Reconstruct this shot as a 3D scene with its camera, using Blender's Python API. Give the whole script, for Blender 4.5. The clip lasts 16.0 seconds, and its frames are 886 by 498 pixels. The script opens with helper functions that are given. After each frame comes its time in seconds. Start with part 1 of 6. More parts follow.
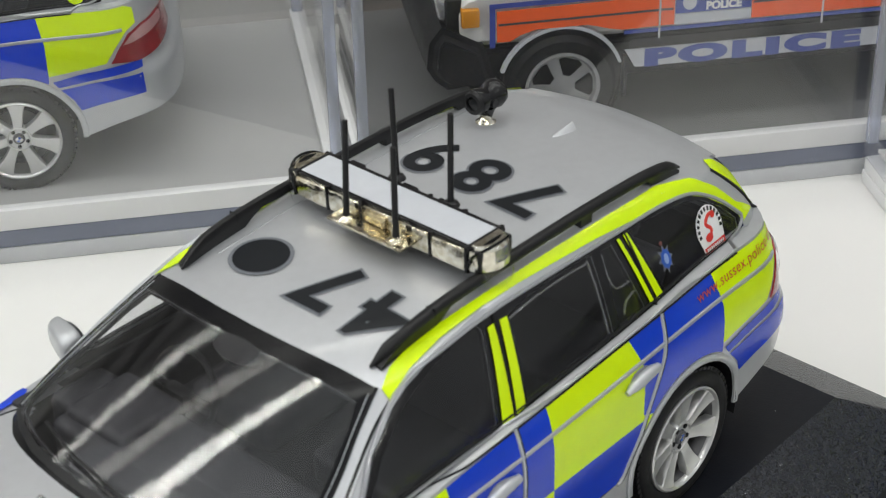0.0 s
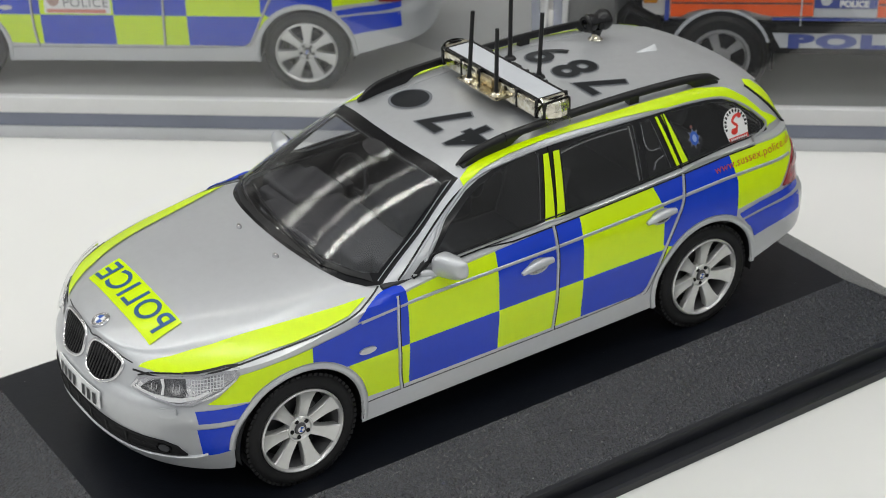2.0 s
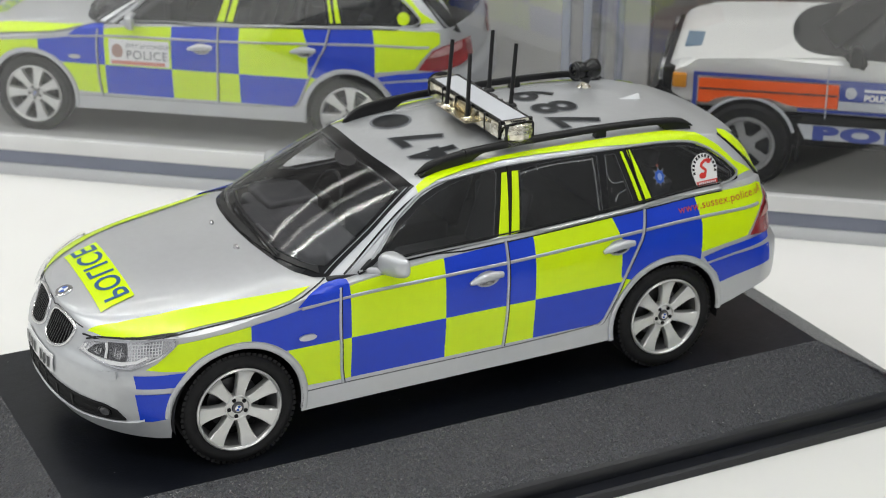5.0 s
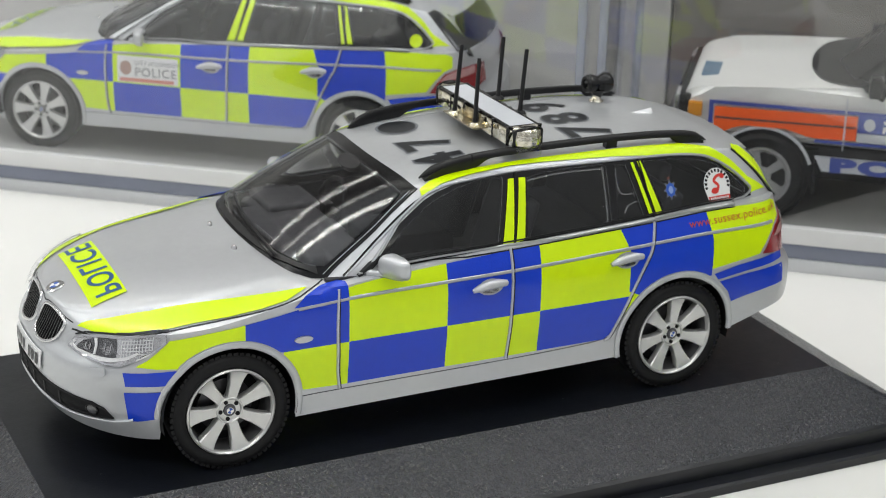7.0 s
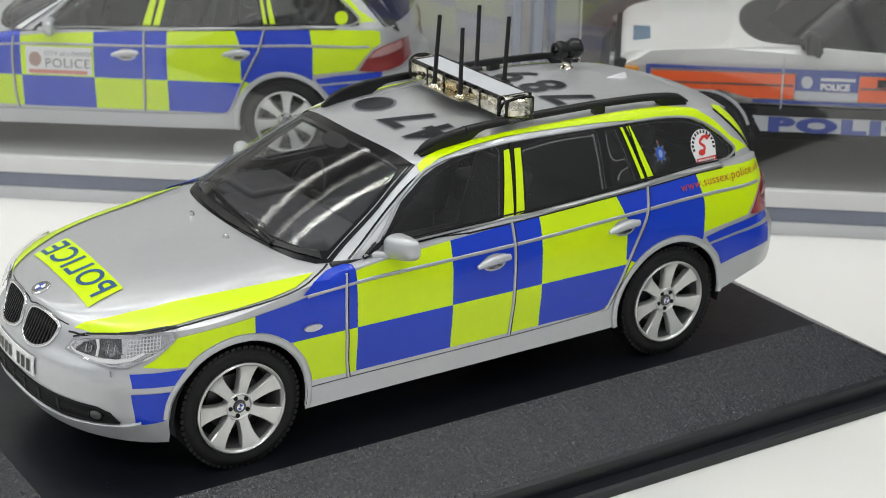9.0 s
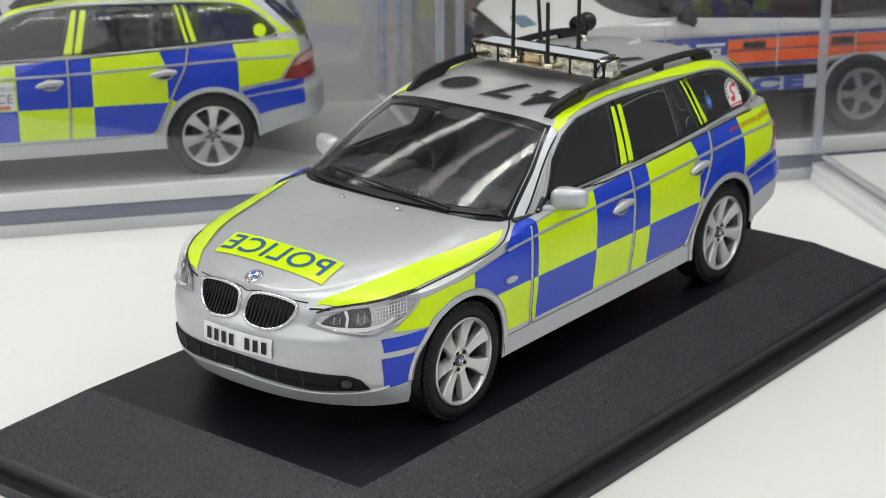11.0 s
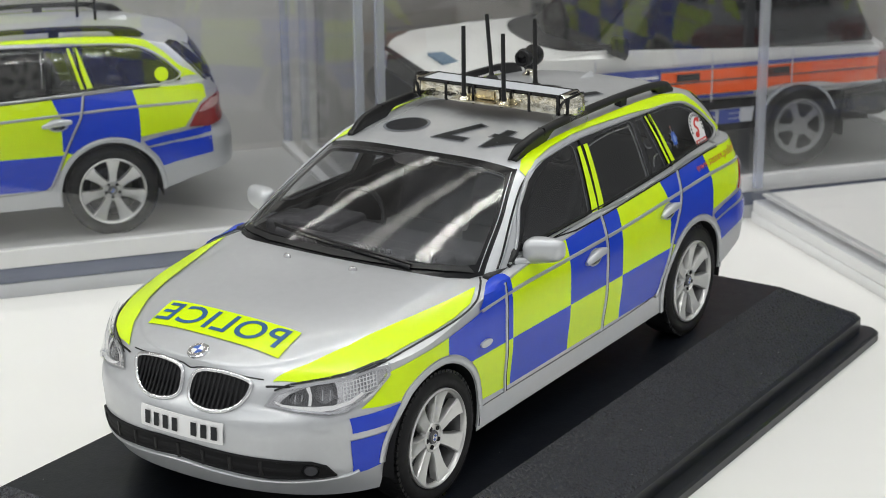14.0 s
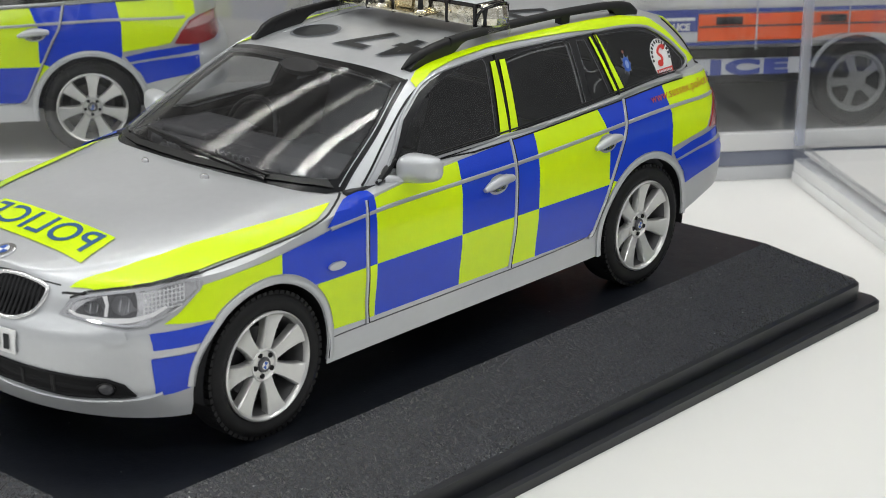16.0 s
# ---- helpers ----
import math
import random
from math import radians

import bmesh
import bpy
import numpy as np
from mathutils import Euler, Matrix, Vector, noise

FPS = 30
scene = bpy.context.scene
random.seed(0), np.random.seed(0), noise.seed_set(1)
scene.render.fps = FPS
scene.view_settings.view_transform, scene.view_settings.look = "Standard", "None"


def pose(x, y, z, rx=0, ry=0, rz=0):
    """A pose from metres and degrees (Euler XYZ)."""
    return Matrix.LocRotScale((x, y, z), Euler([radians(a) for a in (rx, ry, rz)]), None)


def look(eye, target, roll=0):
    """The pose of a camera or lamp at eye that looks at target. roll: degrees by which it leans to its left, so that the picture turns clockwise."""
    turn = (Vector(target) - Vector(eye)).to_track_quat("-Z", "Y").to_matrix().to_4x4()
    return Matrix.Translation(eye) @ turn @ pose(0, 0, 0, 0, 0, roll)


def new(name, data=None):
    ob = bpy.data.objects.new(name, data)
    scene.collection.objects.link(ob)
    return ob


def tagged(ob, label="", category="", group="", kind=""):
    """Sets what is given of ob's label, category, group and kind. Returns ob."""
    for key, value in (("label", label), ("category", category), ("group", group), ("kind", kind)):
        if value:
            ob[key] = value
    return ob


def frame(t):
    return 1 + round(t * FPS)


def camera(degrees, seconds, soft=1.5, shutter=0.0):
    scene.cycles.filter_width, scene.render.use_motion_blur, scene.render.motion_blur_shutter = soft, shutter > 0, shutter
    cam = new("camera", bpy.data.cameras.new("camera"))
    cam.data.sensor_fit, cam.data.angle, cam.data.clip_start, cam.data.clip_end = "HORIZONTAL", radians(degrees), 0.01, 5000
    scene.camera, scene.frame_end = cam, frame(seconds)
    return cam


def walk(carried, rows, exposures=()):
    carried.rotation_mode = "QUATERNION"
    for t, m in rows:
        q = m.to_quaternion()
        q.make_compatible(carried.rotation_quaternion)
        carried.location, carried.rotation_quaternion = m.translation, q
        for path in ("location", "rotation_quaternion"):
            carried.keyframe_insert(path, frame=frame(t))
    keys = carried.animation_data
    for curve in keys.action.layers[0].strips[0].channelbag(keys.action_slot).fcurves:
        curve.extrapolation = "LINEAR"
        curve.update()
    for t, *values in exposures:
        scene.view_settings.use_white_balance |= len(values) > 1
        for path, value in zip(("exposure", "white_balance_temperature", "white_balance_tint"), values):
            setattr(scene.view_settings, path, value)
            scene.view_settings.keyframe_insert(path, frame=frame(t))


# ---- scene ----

# All lengths are those of the full-size vehicles in metres; the models stand at 1:43.
S = 1 / 43


def P(x, y, z):
    return Vector((x, y, z)) * S


cam = camera(27.25, 16.0, soft=0.5)
# seconds, eye, target, roll
PATH = [
    (0, (-4.0929, -4.5324, 5.4112), (2.1733, 1.2093, 0.1417), -1.40),
    (0.5, (-4.1392, -5.0430, 5.1791), (1.8304, 1.0697, -0.0168), -1.16),
    (1, (-4.2177, -5.5242, 5.0276), (1.3974, 0.9662, -0.1052), -0.60),
    (1.5, (-4.7136, -6.9001, 5.5633), (0.4521, 0.0686, 0.5881), -1.26),
    (2, (-5.3206, -8.2774, 6.0504), (-0.5329, -0.9638, 1.1935), -1.32),
    (2.5, (-5.3937, -9.1490, 6.2994), (-0.8742, -1.6408, 1.4827), -0.99),
    (3, (-5.0327, -9.5140, 6.3162), (-0.7585, -1.8130, 1.5806), -0.83),
    (3.5, (-5.0597, -10.2163, 6.3724), (-0.9545, -2.3327, 1.7901), -0.73),
    (5.8, (-4.3917, -9.5193, 4.7049), (-0.2071, -1.1812, 1.1042), 1.14),
    (6, (-4.3952, -9.5374, 4.6946), (-0.2204, -1.1801, 1.1272), 1.36),
    (6.5, (-4.4599, -9.6514, 4.7007), (-0.3106, -1.2539, 1.1985), 1.55),
    (7, (-4.4371, -9.6406, 4.7391), (-0.3196, -1.2243, 1.2446), 1.61),
    (7.5, (-4.4859, -9.5989, 4.7442), (-0.3426, -1.2008, 1.2365), 1.45),
    (8, (-4.4406, -9.5664, 4.7246), (-0.1588, -1.2454, 1.1993), 1.23),
    (8.5, (-4.6850, -9.4128, 4.6021), (-0.0946, -1.2656, 1.0594), 1.06),
    (9, (-5.2840, -8.8106, 4.5584), (-0.2209, -0.9542, 1.0027), 0.78),
    (9.5, (-5.9985, -8.0695, 4.4587), (-0.3568, -0.6166, 0.9056), 0.48),
    (9.7, (-6.3579, -7.8318, 4.4092), (-0.4879, -0.5575, 0.8558), 0.33),
    (11.8, (-9.9775, -6.5839, 4.2175), (-2.0189, -1.3333, 1.2024), -0.31),
    (12, (-10.0292, -6.6721, 4.1684), (-2.0096, -1.4744, 1.2241), -0.36),
    (12.5, (-9.8458, -6.6532, 4.1068), (-1.7688, -1.4829, 1.2729), -0.53),
    (13, (-9.5192, -6.3754, 4.0321), (-1.4536, -1.1955, 1.1835), -0.61),
    (13.5, (-9.0964, -5.9452, 3.9938), (-1.0717, -0.7440, 1.0693), -0.60),
    (14, (-8.4577, -5.5958, 4.0173), (-0.5152, -0.3384, 0.9716), -0.52),
    (14.5, (-8.0649, -5.6208, 4.1286), (-0.2507, -0.2361, 0.9754), -0.36),
    (15, (-7.7211, -6.0431, 4.0982), (-0.0970, -0.4237, 0.8896), -0.14),
    (15.5, (-7.3420, -6.5083, 3.8661), (0.0491, -0.5783, 0.6714), 0.19),
    (16, (-6.6745, -6.5404, 3.3958), (0.4677, -0.2739, 0.2783), 0.49),
]
cam.data.dof.use_dof, cam.data.dof.focus_distance, cam.data.dof.aperture_fstop = True, 0.222, 90.0
walk(cam, [(t, look(P(*e), P(*a), r)) for t, e, a, r in PATH], [(0, -0.07), (1, -0.12), (3, -0.18), (5.5, 0.02), (8.5, 0.0), (11, -0.05), (16, 0.0)])


# ---- light ----
world = bpy.data.worlds.new("room_air")
scene.world = world
world.use_nodes = True
air = world.node_tree
where, lean, rise, tone = (air.nodes.new("ShaderNode" + k) for k in ("TexCoord", "VectorMath", "MapRange", "Mix"))
lean.operation = "DOT_PRODUCT"
lean.inputs[1].default_value = (-0.10, 0.25, 0.95)
tone.data_type, rise.interpolation_type = "RGBA", "SMOOTHSTEP"
rise.inputs["From Min"].default_value, rise.inputs["From Max"].default_value = 0.30, 0.95
tone.inputs["A"].default_value, tone.inputs["B"].default_value = (0.57, 0.58, 0.59, 1), (0.97, 1.02, 1.06, 1)
air.links.new(where.outputs["Generated"], lean.inputs[0])
air.links.new(lean.outputs["Value"], rise.inputs["Value"])
air.links.new(rise.outputs["Result"], tone.inputs["Factor"])
air.links.new(tone.outputs["Result"], air.nodes["Background"].inputs[0])
air.nodes["Background"].inputs[1].default_value = 0.75
LED_POWER = 31.0


# ---- materials ----
MATS = {}


def material(name, base, rough=0.5, metal=0.0, coat=0.0, grain=0.0, grain_size=400.0, bump=0.0, bump_size=2000.0,
             hard=0.4, scratches=0.0, emit=0.0, spec=0.5, second=None, coarse=0.12):
    """A surface with two scales of unevenness in colour and gloss, and fine relief. Sizes are per metre of the model."""
    if name in MATS:
        return MATS[name]
    m = bpy.data.materials.new(name)
    m.use_nodes = True
    t = m.node_tree
    b = t.nodes["Principled BSDF"]
    b.inputs["Base Color"].default_value = (*base, 1)
    b.inputs["Roughness"].default_value = rough
    b.inputs["Metallic"].default_value = metal
    b.inputs["Coat Weight"].default_value = coat
    b.inputs["Coat Roughness"].default_value = 0.045
    b.inputs["Specular IOR Level"].default_value = spec
    if emit:
        b.inputs["Emission Color"].default_value = (*base, 1)
        b.inputs["Emission Strength"].default_value = emit
    co = t.nodes.new("ShaderNodeTexCoord")
    if grain:
        big = t.nodes.new("ShaderNodeTexNoise")
        big.inputs["Scale"].default_value = grain_size * coarse
        big.inputs["Detail"].default_value = 3
        fine = t.nodes.new("ShaderNodeTexNoise")
        fine.inputs["Scale"].default_value = grain_size
        fine.inputs["Detail"].default_value = 4
        add = t.nodes.new("ShaderNodeMath")
        add.operation = "ADD"
        for n, i in ((big, 0), (fine, 1)):
            t.links.new(co.outputs["Object"], n.inputs["Vector"])
            t.links.new(n.outputs["Fac"], add.inputs[i])
        ramp = t.nodes.new("ShaderNodeMapRange")
        ramp.inputs["From Min"].default_value, ramp.inputs["From Max"].default_value = 1.0 - hard, 1.0 + hard
        t.links.new(add.outputs[0], ramp.inputs["Value"])
        mix = t.nodes.new("ShaderNodeMix")
        mix.data_type = "RGBA"
        other = second or tuple(c * (1 - grain) for c in base)
        mix.inputs["A"].default_value = (*base, 1)
        mix.inputs["B"].default_value = (*other, 1)
        t.links.new(ramp.outputs["Result"], mix.inputs["Factor"])
        t.links.new(mix.outputs["Result"], b.inputs["Base Color"])
        rr = t.nodes.new("ShaderNodeMapRange")
        rr.inputs["To Min"].default_value, rr.inputs["To Max"].default_value = rough * (1 - grain * 0.6), min(1, rough * (1 + grain * 0.6))
        t.links.new(ramp.outputs["Result"], rr.inputs["Value"])
        t.links.new(rr.outputs["Result"], b.inputs["Roughness"])
    if scratches:
        grid = t.nodes.new("ShaderNodeMapping")
        grid.inputs["Scale"].default_value = (110, 420, 3600)
        grid.inputs["Rotation"].default_value = (0.5, 0.35, 0.3)
        fine = t.nodes.new("ShaderNodeTexNoise")
        fine.inputs["Scale"].default_value, fine.inputs["Detail"].default_value = 1.0, 2
        cut = t.nodes.new("ShaderNodeMapRange")
        cut.inputs["From Min"].default_value, cut.inputs["From Max"].default_value = 0.70, 0.80
        cut.inputs["To Max"].default_value = scratches
        tone = t.nodes.new("ShaderNodeMix")
        tone.data_type = "RGBA"
        tone.inputs["A"].default_value, tone.inputs["B"].default_value = (*base, 1), (0.45, 0.45, 0.45, 1)
        t.links.new(co.outputs["Object"], grid.inputs["Vector"])
        t.links.new(grid.outputs["Vector"], fine.inputs["Vector"])
        t.links.new(fine.outputs["Fac"], cut.inputs["Value"])
        t.links.new(cut.outputs["Result"], tone.inputs["Factor"])
        t.links.new(tone.outputs["Result"], b.inputs["Base Color"])
    if bump:
        n = t.nodes.new("ShaderNodeTexNoise")
        n.inputs["Scale"].default_value = bump_size
        n.inputs["Detail"].default_value = 3
        t.links.new(co.outputs["Object"], n.inputs["Vector"])
        k = t.nodes.new("ShaderNodeBump")
        k.inputs["Strength"].default_value = bump
        k.inputs["Distance"].default_value = 0.0002
        t.links.new(n.outputs["Fac"], k.inputs["Height"])
        t.links.new(k.outputs["Normal"], b.inputs["Normal"])
    MATS[name] = m
    return m


SILVER = material("silver_paint", (0.53, 0.543, 0.562), 0.38, 0.50, 0.42, 0.07, 900, 0.03, 9000)
TRIM_SILVER = material("silver_trim", (0.42, 0.43, 0.45), 0.35, 0.5, 0.3, 0.1, 900)
YELLOW = material("yellow_vinyl", (0.65, 0.89, 0.0), 0.22, 0, 0.22, 0.06, 700, 0.10, 3600, spec=0.30)
BLUE = material("blue_vinyl", (0.0025, 0.044, 0.58), 0.20, 0, 0.25, 0.10, 700, 0.14, 3600, spec=0.34)
GLASS = material("dark_glazing", (0.006, 0.006, 0.007), 0.06, 0, 0.0, 0.0, 300, spec=0.26, scratches=0.12)
BLACK_GLOSS = material("black_gloss", (0.008, 0.008, 0.009), 0.16, 0, 0.0, 0.2, 900, spec=0.38)
BLACK = material("black_plastic", (0.010, 0.010, 0.011), 0.40, 0, 0.0, 0.3, 900, 0.05, 6000, spec=0.32)
RUBBER = material("tyre_rubber", (0.008, 0.008, 0.009), 0.55, 0, 0.0, 0.3, 700, 0.08, 5000, spec=0.24)
RIM = material("rim_silver", (0.63, 0.63, 0.62), 0.30, 0.70, 0.3, 0.08, 1200)
CHROME = material("chrome", (0.75, 0.75, 0.76), 0.10, 1.0, 0.0, 0.08, 1200)
CHROME_SOFT = material("soft_chrome", (0.72, 0.72, 0.73), 0.24, 1.0, 0.0, 0.1, 1200)
# The darker second tone paints in the foil's uneven reflections.
FOIL = material("foil_metal", (0.93, 0.90, 0.80), 0.11, 1.0, 0.0, 0.35, 1300, 0.5, 1100, second=(0.46, 0.41, 0.28), hard=0.25)
RIM_INNER = material("rim_inside", (0.20, 0.20, 0.205), 0.38, 0.7, 0.0, 0.3, 1200)
LAMP_DARK_DISC = material("brake_metal", (0.10, 0.10, 0.105), 0.4, 0.6, 0.0, 0.3, 1200)
SILL_TRIM = material("belt_metal", (0.48, 0.49, 0.50), 0.34, 0.7, 0.0, 0.12, 1200)
DARK = material("dark_underside", (0.007, 0.007, 0.008), 0.7, 0, spec=0.25)
PLINTH = material("plinth_smooth", (0.008, 0.009, 0.013), 0.33, 0, 0.0, 0.3, 300, 0.04, 5000)
PLINTH_TOP = material("plinth_top", (0.007, 0.0085, 0.013), 0.36, 0, 0.0, 0.3, 900, 0.12, 3200, spec=0.4)
PLINTH_ROUGH = material("plinth_grained", (0.003, 0.0035, 0.006), 0.30, 0, 0.0, 0.3, 5000, 0.8, 1700, second=(0.019, 0.022, 0.030), hard=0.14, spec=0.46, coarse=0.5)
TABLE = material("white_tabletop", (0.785, 0.778, 0.755), 0.45, 0, 0.0, 0.03, 60)

# ---- mesh helpers ----


def part(name, bm, mat, parent=None, label="", smooth=False, origin=(0, 0, 0)):
    """Links a bmesh in full-size metres as one mesh object."""
    bmesh.ops.recalc_face_normals(bm, faces=bm.faces)
    me = bpy.data.meshes.new(name)
    o = Vector(origin)
    for v in bm.verts:
        v.co = (v.co - o) * S
    bm.to_mesh(me)
    bm.free()
    me.materials.append(mat)
    if smooth:
        me.polygons.foreach_set("use_smooth", [True] * len(me.polygons))
        me.set_sharp_from_angle(angle=radians(38))
    ob = new(name, me)
    ob.location = o * S
    if parent:
        ob.parent = parent
    if label:
        tagged(ob, label)
    return ob


def thing(name, label, category, place=(0, 0, 0), turn=0.0, group="", kind=""):
    ob = new(name)
    ob.matrix_world = pose(*(Vector(place) * S), 0, 0, turn)
    ob.empty_display_size = 0.01
    return tagged(ob, label, category, group, kind)


def box(x0, x1, y0, y1, z0, z1, bevel=0.0, bm=None, seg=2):
    bm = bm or bmesh.new()
    made = bmesh.ops.create_cube(bm, size=1)["verts"]
    for v in made:
        v.co = Vector(((x0 + x1) / 2 + v.co.x * (x1 - x0), (y0 + y1) / 2 + v.co.y * (y1 - y0), (z0 + z1) / 2 + v.co.z * (z1 - z0)))
    if bevel:
        edges = list({e for v in made for e in v.link_edges})
        bmesh.ops.bevel(bm, geom=edges, offset=bevel, segments=seg, affect="EDGES", profile=0.6)
    return bm


def lathe(profile, seg=48, axis="y", centre=(0, 0, 0), bm=None, closed=False):
    """Turns (radius, along) pairs round an axis."""
    bm = bm or bmesh.new()
    rings = []
    for r, a in profile:
        ring = []
        for i in range(seg):
            t = 2 * math.pi * i / seg
            c, s = r * math.cos(t), r * math.sin(t)
            p = {"y": (c, a, s), "z": (c, s, a), "x": (a, c, s)}[axis]
            ring.append(bm.verts.new(Vector(p) + Vector(centre)))
        rings.append(ring)
    for a, b in zip(rings, rings[1:] + (rings[:1] if closed else [])):
        for i in range(seg):
            bm.faces.new((a[i], a[(i + 1) % seg], b[(i + 1) % seg], b[i]))
    if not closed:
        bm.faces.new(rings[0]), bm.faces.new(rings[-1])
    return bm


def tube(points, radius, seg=8, bm=None, flat=1.0):
    """A rod along a line of points; radius may be one number or one for each point."""
    bm = bm or bmesh.new()
    pts = [Vector(p) for p in points]
    rad = radius if hasattr(radius, "__len__") else [radius] * len(pts)
    rings = []
    for i, p in enumerate(pts):
        way = (pts[min(i + 1, len(pts) - 1)] - pts[max(i - 1, 0)]).normalized()
        side = way.cross(Vector((0, 0, 1)))
        side = side.normalized() if side.length > 1e-3 else Vector((1, 0, 0))
        up = side.cross(way).normalized()
        rings.append([bm.verts.new(p + rad[i] * (side * math.cos(a) + up * math.sin(a) * flat)) for a in (2 * math.pi * k / seg for k in range(seg))])
    for a, b in zip(rings, rings[1:]):
        for i in range(seg):
            bm.faces.new((a[i], a[(i + 1) % seg], b[(i + 1) % seg], b[i]))
    bm.faces.new(rings[0]), bm.faces.new(rings[-1])
    return bm


def curve(*pairs):
    """A smooth line through (at, value) pairs without overshoot."""
    xs, ys = np.array([p[0] for p in pairs], float), np.array([p[1] for p in pairs], float)
    h, d = np.diff(xs), np.diff(ys) / np.diff(xs)
    m = np.r_[d[0], np.where(d[1:] * d[:-1] > 0, 2 * d[1:] * d[:-1] / (d[1:] + d[:-1] + 1e-12), 0), d[-1]]

    def at(x):
        x = min(max(x, xs[0]), xs[-1])
        i = min(int(np.searchsorted(xs, x, "right")) - 1, len(h) - 1)
        t = (x - xs[i]) / h[i]
        return float((2 * t**3 - 3 * t**2 + 1) * ys[i] + (t**3 - 2 * t**2 + t) * h[i] * m[i] + (3 * t**2 - 2 * t**3) * ys[i + 1] + (t**3 - t**2) * h[i] * m[i + 1])
    return at


# ---- estate car: shells ----
AXLE, WHEEL_R, ARCH_R = 1.443, 0.325, 0.385


def outline(x, front, rear, width, lf, lr, nf, nr):
    """Half width of a rounded plan outline at x."""
    y = width
    if x < front + lf:
        q = min(1.0, max(0.0, (front + lf - x) / lf))
        y *= (1 - q**nf) ** (1 / nf)
    if x > rear - lr:
        q = min(1.0, max(0.0, (x - rear + lr) / lr))
        y *= (1 - q**nr) ** (1 / nr)
    return y


low_sill = curve((-2.4, 0.225), (-1.85, 0.19), (-1.0, 0.22), (1.0, 0.24), (1.80, 0.30), (1.96, 0.345), (2.12, 0.390), (2.3, 0.42), (2.6, 0.44))
shoulder = curve((-2.35, 0.79), (-2.0, 0.80), (-1.75, 0.82), (-1.3, 0.885), (-0.9, 0.955), (-0.5, 1.0), (0.3, 1.045), (1.24, 1.085), (1.8, 1.11), (2.3, 1.10), (2.6, 1.08))
bonnet_mid = curve((-2.35, 0.79), (-2.25, 0.815), (-2.0, 0.885), (-1.7, 0.95), (-1.3, 0.995), (-0.9, 1.03), (0, 1.07), (2.3, 1.12), (2.6, 1.08))
nose = curve((0.19, -2.26), (0.28, -2.315), (0.36, -2.345), (0.52, -2.35), (0.60, -2.335), (0.66, -2.285), (0.74, -2.255), (0.82, -2.20))
tail = curve((0.28, 2.36), (0.36, 2.46), (0.48, 2.49), (0.66, 2.48), (0.74, 2.42), (0.95, 2.38), (1.12, 2.35))
girth = curve((0.19, 0.893), (0.30, 0.899), (0.42, 0.905), (0.62, 0.925), (0.82, 0.925), (0.95, 0.908), (1.04, 0.875), (1.13, 0.84))


def arch(x, r=ARCH_R):
    best = 0
    for a in (-AXLE, AXLE):
        if abs(x - a) < r:
            best = WHEEL_R + math.sqrt(r * r - (x - a) ** 2)
    return best


def columns():
    xs = [-2.35 + 0.45 * (i / 22) ** 2.6 for i in range(23)]
    for a in (-AXLE, AXLE):
        xs += [a - ARCH_R * 1.0001 * math.cos(math.pi * i / 40) for i in range(41)]
        xs += [a - ARCH_R - 0.004, a + ARCH_R + 0.004]
    xs += [-1.86, *np.arange(-1.02, 1.03, 0.06).tolist(), *np.arange(-1.055, -0.80, 0.02).tolist(), 1.87, 1.93]
    xs += [2.56 - 0.6 * (i / 22) ** 2.6 for i in range(23)]
    return sorted(set(round(x, 5) for x in xs))


def body_point(x, s):
    """A point of the lower shell: nominal station x, s from the sill (0) to the shoulder (1)."""
    z0 = max(low_sill(x), arch(x))
    z = z0 + (shoulder(x) - z0) * s
    front, rear = nose(z), tail(z)
    if x < -1.9:
        x = front + (x + 2.35) * (-1.9 - front) / 0.45
    elif x > 1.96:
        x = rear - (2.56 - x) * (rear - 1.96) / 0.6
    return Vector((x, outline(x, front, rear, girth(z), 0.86, 0.48, 2.45, 3.0), z))


def grid_faces(rows, cols, off=0, flip=False):
    out = []
    for i in range(rows - 1):
        for j in range(cols - 1):
            a = off + i * cols + j
            q = (a, a + 1, a + cols + 1, a + cols)
            out.append(q[::-1] if flip else q)
    return out


def shell(points, rows, cols):
    """Both mirrored halves of a half grid, welded along the middle."""
    bm = bmesh.new()
    for sign in (1, -1):
        vs = [bm.verts.new((p.x, sign * p.y, p.z)) for p in points]
        for q in grid_faces(rows, cols):
            try:
                bm.faces.new([vs[k] for k in q])
            except ValueError:
                pass
    bmesh.ops.remove_doubles(bm, verts=bm.verts, dist=1e-4)
    bmesh.ops.dissolve_degenerate(bm, edges=bm.edges, dist=1e-5)
    bmesh.ops.recalc_face_normals(bm, faces=bm.faces)
    return bm


